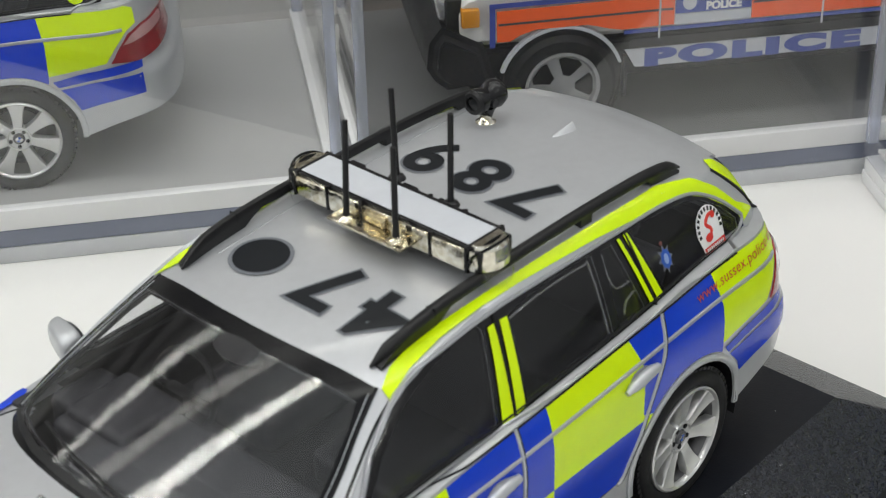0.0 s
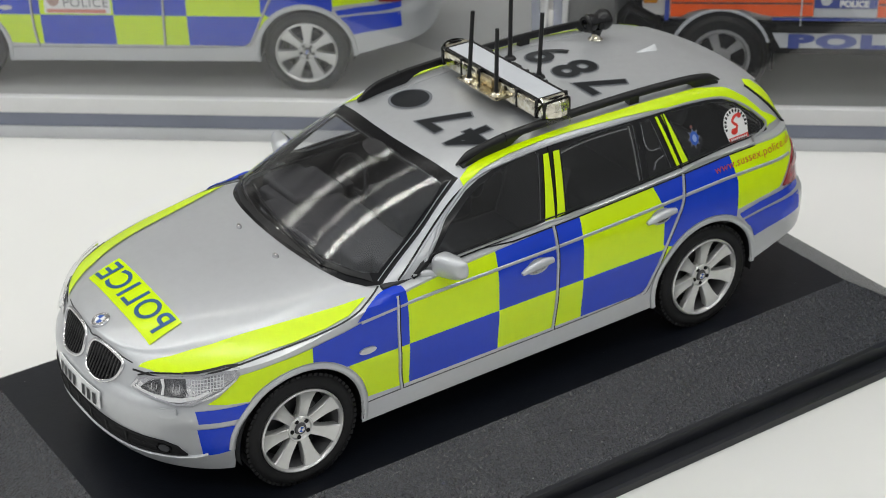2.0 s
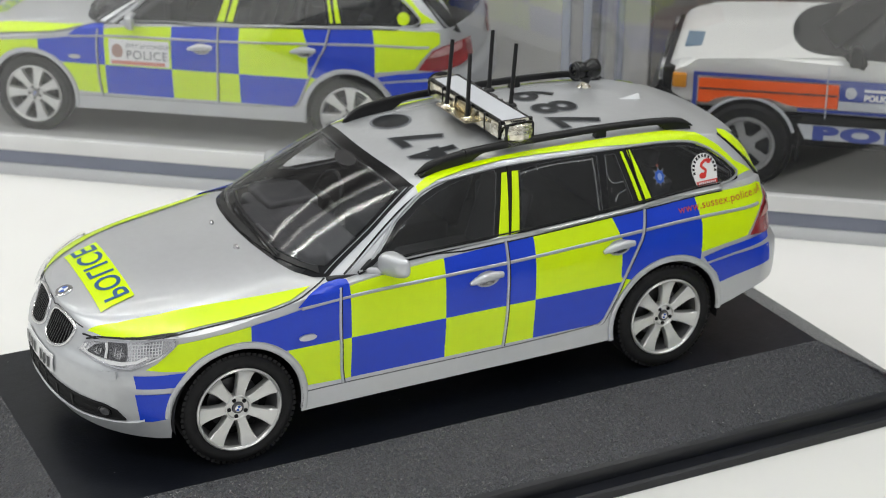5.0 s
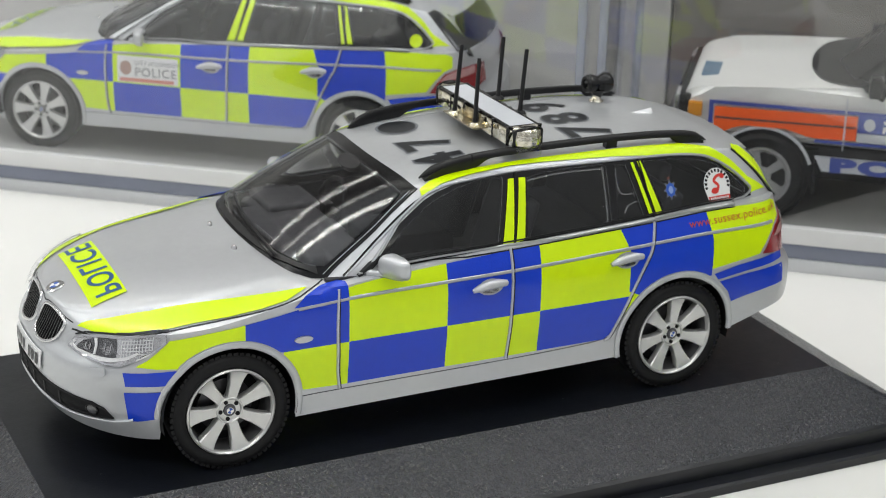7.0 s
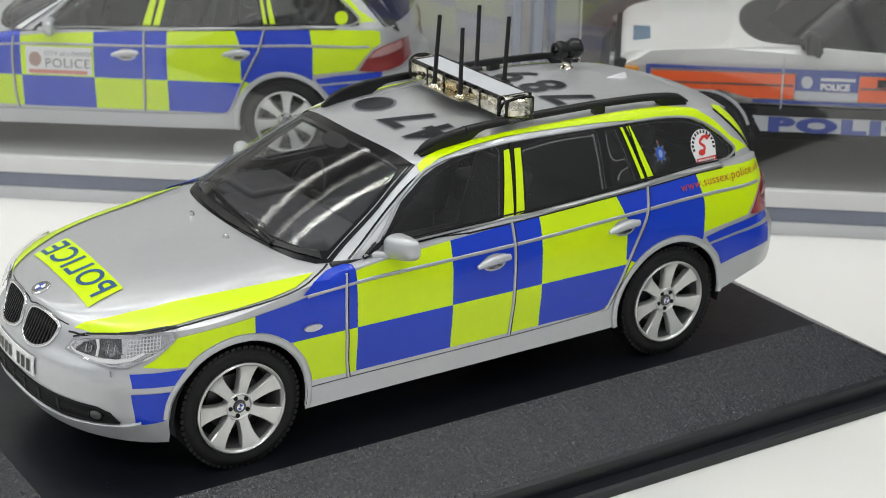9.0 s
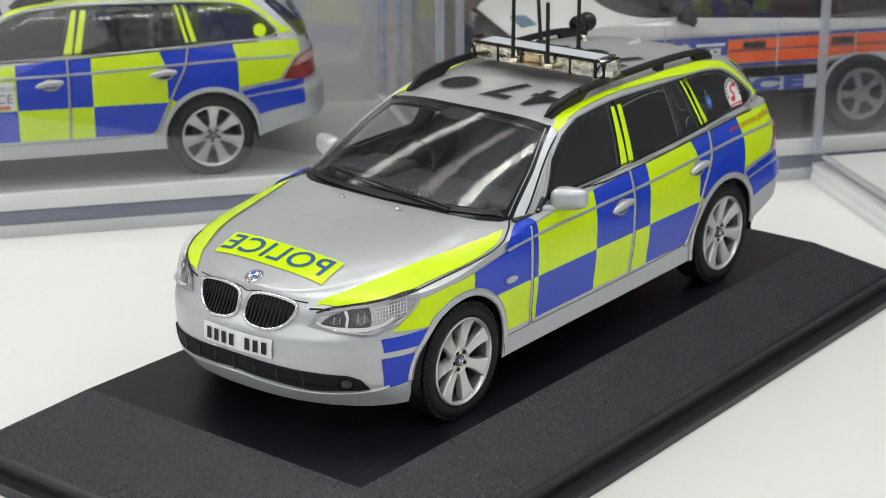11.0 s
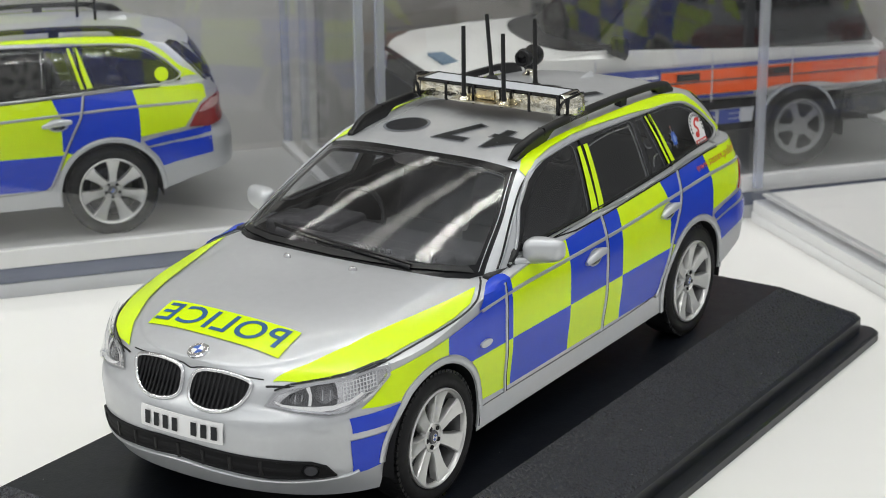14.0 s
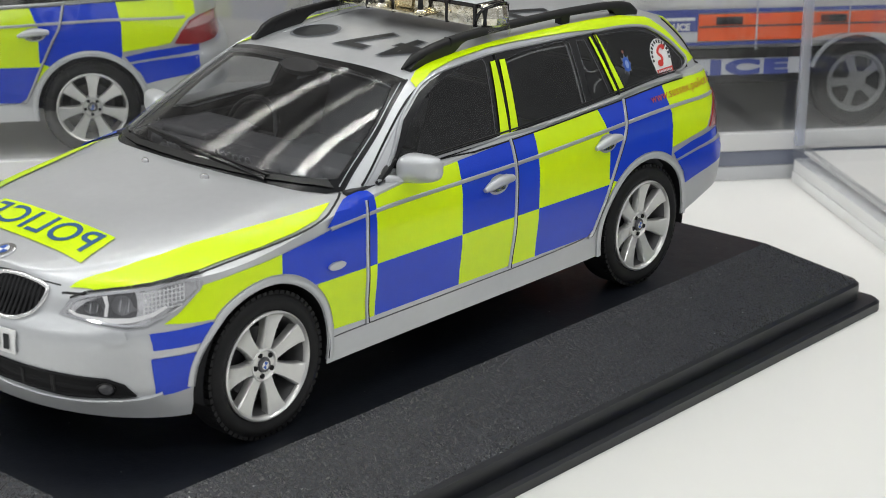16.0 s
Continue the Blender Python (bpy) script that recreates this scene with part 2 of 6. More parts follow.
def body_shell():
    xs, pts = columns(), []
    steps = [i / 26 for i in range(27)]
    caps = [0.004, 0.012, 0.025, 0.045, 0.075, 0.12, 0.17, 0.20, 0.22, 0.24, 0.26, 0.28, 0.31, 0.35, 0.42, 0.5, 0.6, 0.7, 0.85, 1.0]
    for s in steps:
        pts += [body_point(x, s) for x in xs]
    for c in caps:
        for x in xs:
            p = body_point(x, 1)
            k = 1 - c
            rise = max(0.0, bonnet_mid(p.x) - p.z)
            step = min(1.0, max(0.0, (c - 0.21) / 0.07))
            fade = min(1.0, max(0.0, (p.x + 2.24) / 0.22)) * min(1.0, max(0.0, (-0.95 - p.x) / 0.5))
            pts.append(Vector((p.x, p.y * k, p.z + rise * (1 - k**3.2) + 0.011 * fade * step * step * (3 - 2 * step))))
    return shell(pts, len(steps) + len(caps), len(xs))


screen_line = curve((0.90, -1.24), (1.0, -1.10), (1.2, -0.76), (1.36, -0.47), (1.43, -0.33), (1.50, -0.12))
gate_line = curve((0.90, 2.41), (1.05, 2.365), (1.25, 2.275), (1.38, 2.15), (1.45, 2.02), (1.52, 1.9))
cabin_girth = curve((0.90, 0.862), (1.03, 0.838), (1.2, 0.772), (1.33, 0.710), (1.40, 0.672), (1.44, 0.644), (1.47, 0.610), (1.49, 0.575))
roof_edge = curve((-1.3, 1.34), (-0.35, 1.365), (0.0, 1.425), (0.5, 1.467), (1.2, 1.467), (1.7, 1.432), (2.1, 1.358), (2.5, 1.30))
roof_mid = curve((-1.3, 1.34), (-0.45, 1.39), (-0.2, 1.435), (0.1, 1.47), (0.6, 1.50), (1.2, 1.505), (1.6, 1.49), (1.9, 1.455), (2.12, 1.39), (2.5, 1.30))


def cabin_point(u, s):
    """A point of the upper shell: u from the windscreen (0) to the tailgate (1)."""
    nominal = -0.45 + u * 2.55
    z = 0.93 + (roof_edge(nominal) - 0.93) * s
    front, rear = screen_line(z), gate_line(z)
    x = front + (rear - front) * u
    w = cabin_girth(z) * (1 - 0.075 * max(0.0, (x - 0.9) / 1.4) ** 1.6)
    return Vector((x, outline(x, front, rear, w, 0.50, 0.35, 2.5, 3.0), z))


def cabin_shell():
    us = sorted({*[0.5 * (i / 40) ** 2.2 for i in range(41)], *[1 - 0.5 * (i / 36) ** 2.2 for i in range(37)]})
    steps = [i / 22 for i in range(23)]
    caps = [0.006, 0.015, 0.03, 0.05, 0.08, 0.12, 0.18, 0.27, 0.38, 0.5, 0.65, 0.82, 1.0]
    pts = []
    for s in steps:
        pts += [cabin_point(u, s) for u in us]
    for c in caps:
        for u in us:
            p = cabin_point(u, 1)
            k = 1 - c
            rise = max(0.0, roof_mid(p.x) - p.z)
            pts.append(Vector((p.x, p.y * k, p.z + rise * (1 - k**3.0))))
    return shell(pts, len(steps) + len(caps), len(us))


def wheel_well(car, x, side):
    bm = bmesh.new()
    rings = []
    for y, r in ((0.915, 0.392), (0.56, 0.40)):
        rings.append([bm.verts.new((x + r * math.cos(a), side * y, WHEEL_R + r * math.sin(a))) for a in (math.pi * (-0.06 + 1.12 * k / 30) for k in range(31))])
    for k in range(30):
        bm.faces.new((rings[0][k], rings[0][k + 1], rings[1][k + 1], rings[1][k]))
    bm.faces.new(rings[1])
    part("wheel_well", bm, DARK, car)


def alloy_wheel(car, x, side, turn):
    """A seven-spoke alloy wheel with its tyre, facing outwards."""
    hub = new("wheel")
    hub.parent = car
    hub.location = Vector((x, side * 0.803, WHEEL_R)) * S
    hub.rotation_euler = (0, 0, math.pi if side > 0 else 0)
    hub.empty_display_size = 0.005
    hub.scale = (1.03, 1.0, 1.03)
    # outward is -y in the wheel's own space
    tyre = lathe([(0.248, -0.098), (0.262, -0.112), (0.292, -0.117), (0.316, -0.108), (0.330, -0.088), (0.337, -0.06), (0.338, 0.0), (0.337, 0.06), (0.328, 0.092), (0.30, 0.112), (0.248, 0.1), (0.248, 0.0)], 64, "y", closed=True)
    part("tyre", tyre, RUBBER, hub, smooth=True)
    tread = bmesh.new()
    for k in range(60):
        a = 2 * math.pi * k / 60
        box(-0.0125, 0.0125, -0.098, -0.055, 0.322, 0.3392, 0, tread)
        new_verts = list(tread.verts)[-8:]
        bmesh.ops.rotate(tread, verts=new_verts, cent=(0, 0, 0), matrix=Matrix.Rotation(a, 3, "Y"))
    part("tread", tread, RUBBER, hub)
    part("rim", lathe([(0.249, -0.080), (0.251, -0.113), (0.243, -0.119), (0.234, -0.111), (0.229, -0.092), (0.229, -0.080)], 64, "y", closed=True), RIM, hub, smooth=True)
    part("rim_barrel", lathe([(0.229, -0.090), (0.222, -0.06), (0.214, -0.01), (0.213, 0.08), (0.248, 0.08), (0.248, -0.078)], 64, "y", closed=True), RIM_INNER, hub, smooth=True)
    part("brake_disc", lathe([(0.0, 0.0), (0.155, 0.0), (0.155, 0.02), (0.0, 0.02)], 40, "y"), LAMP_DARK_DISC, hub, smooth=True)
    part("back_plate", lathe([(0.0, 0.03), (0.214, 0.03), (0.214, 0.04), (0.0, 0.04)], 40, "y"), DARK, hub)
    for k in range(7):
        a = 2 * math.pi * k / 7 + turn
        bm = bmesh.new()
        rows = []
        for r, w, front, back in ((0.066, 0.030, -0.083, -0.03), (0.090, 0.029, -0.088, -0.04), (0.13, 0.033, -0.091, -0.05), (0.165, 0.038, -0.095, -0.052), (0.198, 0.045, -0.100, -0.055), (0.220, 0.052, -0.106, -0.06), (0.236, 0.064, -0.111, -0.06)):
            rows.append([bm.verts.new((s * w, y, r)) for s, y in ((-1.0, back), (-0.97, front + 0.006), (-0.84, front), (0.0, front + 0.003), (0.84, front), (0.97, front + 0.006), (1.0, back))])
        for p, q in zip(rows, rows[1:]):
            for j in range(6):
                bm.faces.new((p[j], p[j + 1], q[j + 1], q[j]))
        bmesh.ops.rotate(bm, verts=bm.verts, cent=(0, 0, 0), matrix=Matrix.Rotation(a, 3, "Y"))
        part("spoke", bm, RIM, hub, smooth=True)
    part("hub", lathe([(0.0, -0.078), (0.060, -0.078), (0.062, -0.080), (0.067, -0.087), (0.073, -0.087), (0.080, -0.080), (0.086, -0.05), (0.0, -0.05)], 40, "y"), RIM, hub, smooth=True)
    for k in range(5):
        a = 2 * math.pi * (k + 0.5) / 5 + turn
        part("bolt", lathe([(0.0, -0.084), (0.0115, -0.084), (0.0125, -0.073), (0.0, -0.073)], 12, "y", (0.052 * math.sin(a), 0, 0.052 * math.cos(a))), DARK, hub)
    part("hub_cap", lathe([(0.0, -0.090), (0.032, -0.089), (0.036, -0.078), (0.0, -0.074)], 28, "y"), TRIM_DARK, hub, "dark round centre cap", smooth=True)
    part("cap_disc", lathe([(0.0, -0.0915), (0.020, -0.0915), (0.020, -0.089), (0.0, -0.089)], 24, "y"), CHROME_SOFT, hub)
    for q in (0.4, 0.4 + math.pi):
        bm = bmesh.new()
        bm.faces.new([bm.verts.new((0, -0.0925, 0))] + [bm.verts.new((0.016 * math.cos(q + j * math.pi / 12), -0.0925, 0.016 * math.sin(q + j * math.pi / 12))) for j in range(7)])
        part("cap_quarter", bm, BADGE_BLUE, hub)
    return hub


from mathutils.interpolate import poly_3d_calc


class Livery:
    """Lays flat outlines, strips and letters onto the outer surface of a car's shells."""

    def __init__(self, car, meshes):
        from mathutils.bvhtree import BVHTree
        verts, faces = [], []
        for bm in meshes:
            off = len(verts)
            bm.verts.ensure_lookup_table()
            bm.verts.index_update()
            verts += [v.co.copy() for v in bm.verts]
            faces += [[v.index + off for v in f.verts] for f in bm.faces]
        self.car, self.tree = car, BVHTree.FromPolygons(verts, faces) if verts else None
        self.verts, self.faces, self.normals = verts, faces, []
        for bm in meshes:
            bm.normal_update()
            self.normals += [v.normal.copy() for v in bm.verts]
        self.meshes = [(list(v.co.copy() for v in bm.verts), [[v.index for v in f.verts] for f in bm.faces], [v.normal.copy() for v in bm.verts]) for bm in meshes]

    def only(self, which):
        """The same car with one shell alone."""
        from mathutils.bvhtree import BVHTree
        other = Livery(self.car, ())
        other.verts, other.faces, other.normals = self.meshes[which]
        other.tree = BVHTree.FromPolygons(other.verts, other.faces)
        return other

    def drop(self, u, v, view, lift):
        U, V, N = view
        start = U * u + V * v - N * 5
        place, normal, face, _ = self.tree.ray_cast(start, N)
        if place is None:
            near = start + N * 4.1
            place, normal, face, _ = self.tree.find_nearest(near)
        corners = self.faces[face]
        shares = poly_3d_calc([self.verts[k] for k in corners], place)
        soft = sum((self.normals[k] * w for k, w in zip(corners, shares)), Vector())
        if soft.length > 1e-6:
            normal = soft.normalized()
        if normal.dot(N) > 0:
            normal = -normal
        return place + normal * lift, normal

    def uv(self, p, view):
        if len(p) == 2:
            return tuple(p)
        p = Vector(p)
        return p.dot(view[0]), p.dot(view[1])

    def lay(self, name, bm, view, mat, lift, step, parent=None, label="", mirror=False, thick=0.0, depth=None):
        """Cuts a flat bmesh in (u, v) into cells and drops it onto the car."""
        us, vs = [v.co.x for v in bm.verts], [v.co.y for v in bm.verts]
        for lo, hi, n in ((min(us), max(us), Vector((1, 0, 0))), (min(vs), max(vs), Vector((0, 1, 0)))):
            for k in range(1, int((hi - lo) / step) + 1):
                bmesh.ops.bisect_plane(bm, geom=bm.verts[:] + bm.edges[:] + bm.faces[:], plane_co=n * (lo + k * step), plane_no=n)
        bmesh.ops.triangulate(bm, faces=[f for f in bm.faces if len(f.verts) > 4])
        for v in bm.verts:
            u, w = v.co.x, v.co.y
            v.co, _ = self.drop(u, w, view, lift)
            if depth:
                v.co = view[0] * u + view[1] * w + view[2] * (depth(u, w) - lift)
            if mirror:
                v.co.y = -v.co.y
        if thick:
            bmesh.ops.recalc_face_normals(bm, faces=bm.faces)
            bmesh.ops.solidify(bm, geom=bm.faces[:], thickness=thick)
        return part(name, bm, mat, parent or self.car, label, smooth=True)

    def patch(self, name, points, view, mat, lift=0.004, step=0.07, parent=None, label="", both=False, smooth=0, thick=0.0, depth=None, holes=()):
        pts = [self.uv(p, view) for p in points]
        if smooth:
            pts = rounded(pts, smooth)
        made = []
        for mirror in ((False, True) if both else (False,)):
            bm = bmesh.new()
            bm.faces.new([bm.verts.new((u, v, 0)) for u, v in pts])
            for hole in holes:
                punch(bm, hole, FLAT)
            made.append(self.lay(name, bm, view, mat, lift, step, parent, label, mirror, thick, depth))
        return made[0]

    def strip(self, name, points, view, mat, width, height=0.004, step=0.035, closed=False, smooth=4, parent=None, label="", both=False, sink=0.004):
        """A raised strip along a line."""
        pts = [self.uv(p, view) for p in points]
        if smooth:
            pts = rounded(pts, smooth, closed)
        line = []
        for a, b in zip(pts, pts[1:] + (pts[:1] if closed else [])):
            n = max(1, int(math.dist(a, b) / step))
            line += [(a[0] + (b[0] - a[0]) * k / n, a[1] + (b[1] - a[1]) * k / n) for k in range(n)]
        if not closed:
            line.append(pts[-1])
        hits = [self.drop(u, v, view, 0) for u, v in line]
        for _ in range(3):
            flow = [hits[(i - 1) % len(hits) if closed else max(i - 1, 0)][1] + hits[i][1] * 2 + hits[(i + 1) % len(hits) if closed else min(i + 1, len(hits) - 1)][1] for i in range(len(hits))]
            hits = [(p, n.normalized()) for (p, _), n in zip(hits, flow)]
        made = None
        for mirror in ((False, True) if both else (False,)):
            bm, rows, count = bmesh.new(), [], len(hits)
            for i, (p, n) in enumerate(hits):
                a = hits[(i - 1) % count if closed else max(i - 1, 0)][0]
                b = hits[(i + 1) % count if closed else min(i + 1, count - 1)][0]
                side = n.cross(b - a)
                side = side.normalized() if side.length > 1e-7 else Vector((0, 0, 1))
                row = [p + side * s * width / 2 + n * h for s, h in ((-1, -sink), (-1, height * 0.6), (-0.6, height), (0.6, height), (1, height * 0.6), (1, -sink))]
                rows.append([bm.verts.new((q.x, -q.y if mirror else q.y, q.z)) for q in row])
            for a, b in zip(rows, rows[1:] + (rows[:1] if closed else [])):
                for j in range(5):
                    bm.faces.new((a[j], a[j + 1], b[j + 1], b[j]))
            made = part(name, bm, mat, parent or self.car, label, smooth=True)
        return made

    def letters(self, name, text, origin, along, up, size, view, mat, lift=0.006, step=0.05, fat=0.0, parent=None, label="", spacing=1.0, squeeze=1.0):
        """Lettering whose baseline starts at origin (u, v) and runs along a direction in that plane."""
        font = bpy.data.curves.new("lettering", "FONT")
        font.body, font.size, font.offset, font.space_character, font.resolution_u = text, 1.0, fat, spacing, 6
        ob = bpy.data.objects.new("lettering", font)
        scene.collection.objects.link(ob)
        me = bpy.data.meshes.new_from_object(ob.evaluated_get(bpy.context.evaluated_depsgraph_get()))
        bpy.data.objects.remove(ob)
        bm = bmesh.new()
        bm.from_mesh(me)
        bpy.data.meshes.remove(me)
        bmesh.ops.remove_doubles(bm, verts=bm.verts, dist=1e-4)
        a, b, o = Vector(along).normalized(), Vector(up).normalized(), Vector(origin)
        for v in bm.verts:
            q = o + a * v.co.x * size * squeeze + b * v.co.y * size
            v.co = (q.x, q.y, 0)
        return self.lay(name, bm, view, mat, lift, step, parent, label)


def rounded(pts, n=4, closed=True):
    """A smooth line through the given corners."""
    out, k = [], len(pts)
    for i in range(k if closed else k - 1):
        p = [Vector(pts[(i + j) % k if closed else min(max(i + j, 0), k - 1)]) for j in (-1, 0, 1, 2)]
        for s in range(n):
            t = s / n
            q = 0.5 * (2 * p[1] + (p[2] - p[0]) * t + (2 * p[0] - 5 * p[1] + 4 * p[2] - p[3]) * t * t + (3 * p[1] - p[0] - 3 * p[2] + p[3]) * t**3)
            out.append((q.x, q.y))
    if not closed:
        out.append(tuple(pts[-1]))
    return out


def arc(cx, cz, r, a0, a1, n=12):
    return [(cx + r * math.cos(radians(a0 + (a1 - a0) * k / n)), cz + r * math.sin(radians(a0 + (a1 - a0) * k / n))) for k in range(n + 1)]


def disc(cx, cy, rx, ry, n=28):
    return [(cx + rx * math.cos(2 * math.pi * k / n), cy + ry * math.sin(2 * math.pi * k / n)) for k in range(n)]


def shrunk(pts, by=0.006):
    """The outline drawn in by a hair, so that a pane overlaps its opening."""
    cu, cv = sum(p[0] for p in pts) / len(pts), sum(p[1] for p in pts) / len(pts)
    out = []
    for u, v in pts:
        far = math.hypot(u - cu, v - cv)
        out.append((cu + (u - cu) * (1 - by / far), cv + (v - cv) * (1 - by / far)))
    return out


def within(u, v, pts):
    odd = False
    for (a, b), (c, d) in zip(pts, pts[1:] + pts[:1]):
        if (b > v) != (d > v) and u < a + (v - b) / (d - b) * (c - a):
            odd = not odd
    return odd


def punch(bm, pts, view, facing=0.0):
    """Cuts an opening of a flat outline, seen along a view, out of a mesh."""
    U, V, N = view
    lo = (min(p[0] for p in pts) - 0.02, min(p[1] for p in pts) - 0.02)
    hi = (max(p[0] for p in pts) + 0.02, max(p[1] for p in pts) + 0.02)
    bm.normal_update()

    def near():
        out = []
        for f in bm.faces:
            us, vs = [v.co.dot(U) for v in f.verts], [v.co.dot(V) for v in f.verts]
            if max(us) > lo[0] and min(us) < hi[0] and max(vs) > lo[1] and min(vs) < hi[1] and abs(f.normal.dot(N)) >= facing:
                out.append(f)
        return out
    for a, b in zip(pts, pts[1:] + pts[:1]):
        across = (U * (b[1] - a[1]) + V * (a[0] - b[0])).normalized()
        faces = near()
        edges, verts = {e for f in faces for e in f.edges}, {v for f in faces for v in f.verts}
        bmesh.ops.bisect_plane(bm, geom=list(verts) + list(edges) + faces, plane_co=U * a[0] + V * a[1], plane_no=across)
    gone = []
    for f in near():
        c = f.calc_center_median()
        if within(c.dot(U), c.dot(V), pts):
            gone.append(f)
    bmesh.ops.delete(bm, geom=gone, context="FACES")


X, Y, Z = Vector((1, 0, 0)), Vector((0, 1, 0)), Vector((0, 0, 1))
FLAT = (X, Y, Z)
SIDE = (X, Z, Y)
TOP = (X, Y, -Z)
FRONT = (Y, Z, X)
EDGE = (X, Vector((0, 0.8, 0.6)), Vector((0, 0.6, -0.8)))
REAR_CORNER = (Vector((0.7071, 0.7071, 0)), Z, Vector((-0.7071, 0.7071, 0)))
FRONT_CORNER = (Vector((0.7071, -0.7071, 0)), Z, Vector((0.7071, 0.7071, 0)))
SCREEN = (Y, Vector((0.81, 0, 0.586)), Vector((0.586, 0, -0.81)))

TRIM_DARK = material("dark_metal", (0.12, 0.12, 0.13), 0.4, 0.7, 0.0, 0.2, 1200)
WHITE = material("white_print", (0.78, 0.78, 0.78), 0.4)
BADGE_BLUE = material("badge_blue", (0.02, 0.09, 0.42), 0.3)
RED = material("red_print", (0.62, 0.03, 0.02), 0.35)
ORANGE_RED = material("red_lettering", (0.48, 0.055, 0.008), 0.4)
GREY_EDGE = material("grey_outline", (0.16, 0.17, 0.19), 0.4, 0, 0, 0.1, 900)
ROOF_BLACK = material("black_vinyl", (0.008, 0.010, 0.013), 0.32, 0, 0.0, 0.2, 900, spec=0.3)
TEXT_BLUE = material("blue_lettering", (0.015, 0.09, 0.24), 0.35, 0, 0.0, 0.1, 900)
LAMP_RED = material("red_lens", (0.30, 0.010, 0.014), 0.12, 0, 0.6, 0.3, 900, 0.2, 2500)
LAMP_PALE = material("pale_red_lens", (0.52, 0.27, 0.27), 0.12, 0, 0.5, 0.3, 900, 0.2, 2500)
# Two-tone mottling in the colour imitates broken reflections in the chrome.
LAMP_SILVER = material("lamp_reflector", (0.90, 0.90, 0.91), 0.10, 0.75, 0.0, 0.35, 330, 0.8, 620, second=(0.42, 0.42, 0.43), hard=0.2, coarse=0.5)
LAMP_GLASS = material("bulb_lens", (0.055, 0.055, 0.06), 0.05, 0.0, 0.8)
# Near-white base holds the chrome crescent's and divider's highlight as colour.
LAMP_LIP = material("lamp_bright_lip", (0.88, 0.88, 0.88), 0.14, 0.12, 0.5)
WHITE_CLEAR = material("clear_ridge", (0.80, 0.81, 0.82), 0.12, 0.4, 0.5)
LAMP_DARK = material("lamp_bowl", (0.09, 0.09, 0.095), 0.10, 0.95, 0.0, 0.6, 500, 1.0, 700, second=(0.40, 0.40, 0.41), hard=0.2, coarse=0.5)
PANEL = material("bar_panel", (0.60, 0.62, 0.66), 0.4, 0.1, 0.0, 0.08, 700)
VENT_RING = material("vent_edge", (0.20, 0.20, 0.21), 0.3, 0.3)
SCREEN_EDGE = material("screen_border", (0.006, 0.006, 0.007), 0.22, spec=0.2)


def clear(name, tint=(1, 1, 1), haze=0.03, rough=0.02, mirror=0.06, streaks=0.0):
    """Thin clear plastic: sees through, with gloss by angle and a little dust."""
    if name in MATS:
        return MATS[name]
    m = bpy.data.materials.new(name)
    m.use_nodes = True
    t = m.node_tree
    t.nodes.clear()
    out = t.nodes.new("ShaderNodeOutputMaterial")
    see, gloss, dust = t.nodes.new("ShaderNodeBsdfTransparent"), t.nodes.new("ShaderNodeBsdfGlossy"), t.nodes.new("ShaderNodeBsdfDiffuse")
    see.inputs[0].default_value = (*tint, 1)
    gloss.inputs["Roughness"].default_value = rough
    dust.inputs[0].default_value = (0.8, 0.8, 0.8, 1)
    first, second = t.nodes.new("ShaderNodeMixShader"), t.nodes.new("ShaderNodeMixShader")
    angle = t.nodes.new("ShaderNodeLayerWeight")
    angle.inputs["Blend"].default_value = 0.5
    steep, edge = t.nodes.new("ShaderNodeMath"), t.nodes.new("ShaderNodeMath")
    steep.operation, edge.operation = "POWER", "MULTIPLY_ADD"
    steep.inputs[1].default_value = 5.0
    edge.inputs[1].default_value, edge.inputs[2].default_value = 0.98 - mirror, mirror
    t.links.new(angle.outputs["Facing"], steep.inputs[0])
    t.links.new(steep.outputs[0], edge.inputs[0])
    first.inputs[0].default_value = haze
    if streaks:
        place, stretch, noise, level = (t.nodes.new("ShaderNode" + k) for k in ("TexCoord", "Mapping", "TexNoise", "Math"))
        stretch.inputs["Scale"].default_value = (70, 700, 70)
        stretch.inputs["Rotation"].default_value = (0.1, 0.0, 0.35)
        noise.inputs["Scale"].default_value, noise.inputs["Detail"].default_value = 1.0, 5.0
        level.operation, level.use_clamp = "MULTIPLY_ADD", True
        level.inputs[1].default_value, level.inputs[2].default_value = streaks, haze - streaks * 0.5
        t.links.new(place.outputs["Object"], stretch.inputs["Vector"])
        t.links.new(stretch.outputs[0], noise.inputs["Vector"])
        t.links.new(noise.outputs[0], level.inputs[0])
        t.links.new(level.outputs[0], first.inputs[0])
    t.links.new(see.outputs[0], first.inputs[1])
    t.links.new(dust.outputs[0], first.inputs[2])
    t.links.new(edge.outputs[0], second.inputs[0])
    t.links.new(first.outputs[0], second.inputs[1])
    t.links.new(gloss.outputs[0], second.inputs[2])
    t.links.new(second.outputs[0], out.inputs[0])
    MATS[name] = m
    return m


LENS = clear("clear_lens", (0.97, 0.97, 0.98), 0.006, 0.03, 0.07)
SIDE_PANE = clear("side_window_plastic", (0.84, 0.85, 0.86), 0.010, 0.05, 0.040, 0.02)
SCREEN_PANE = clear("windscreen_clear_plastic", (0.93, 0.93, 0.95), 0.010, 0.070, 0.065, 0.08)
SEAT = material("dark_seat_plastic", (0.036, 0.036, 0.042), 0.55, 0, 0.0, 0.3, 900, 0.1, 5000)
TRIM_GREY = material("cabin_lining", (0.026, 0.026, 0.030), 0.6, 0, 0.0, 0.3, 700)
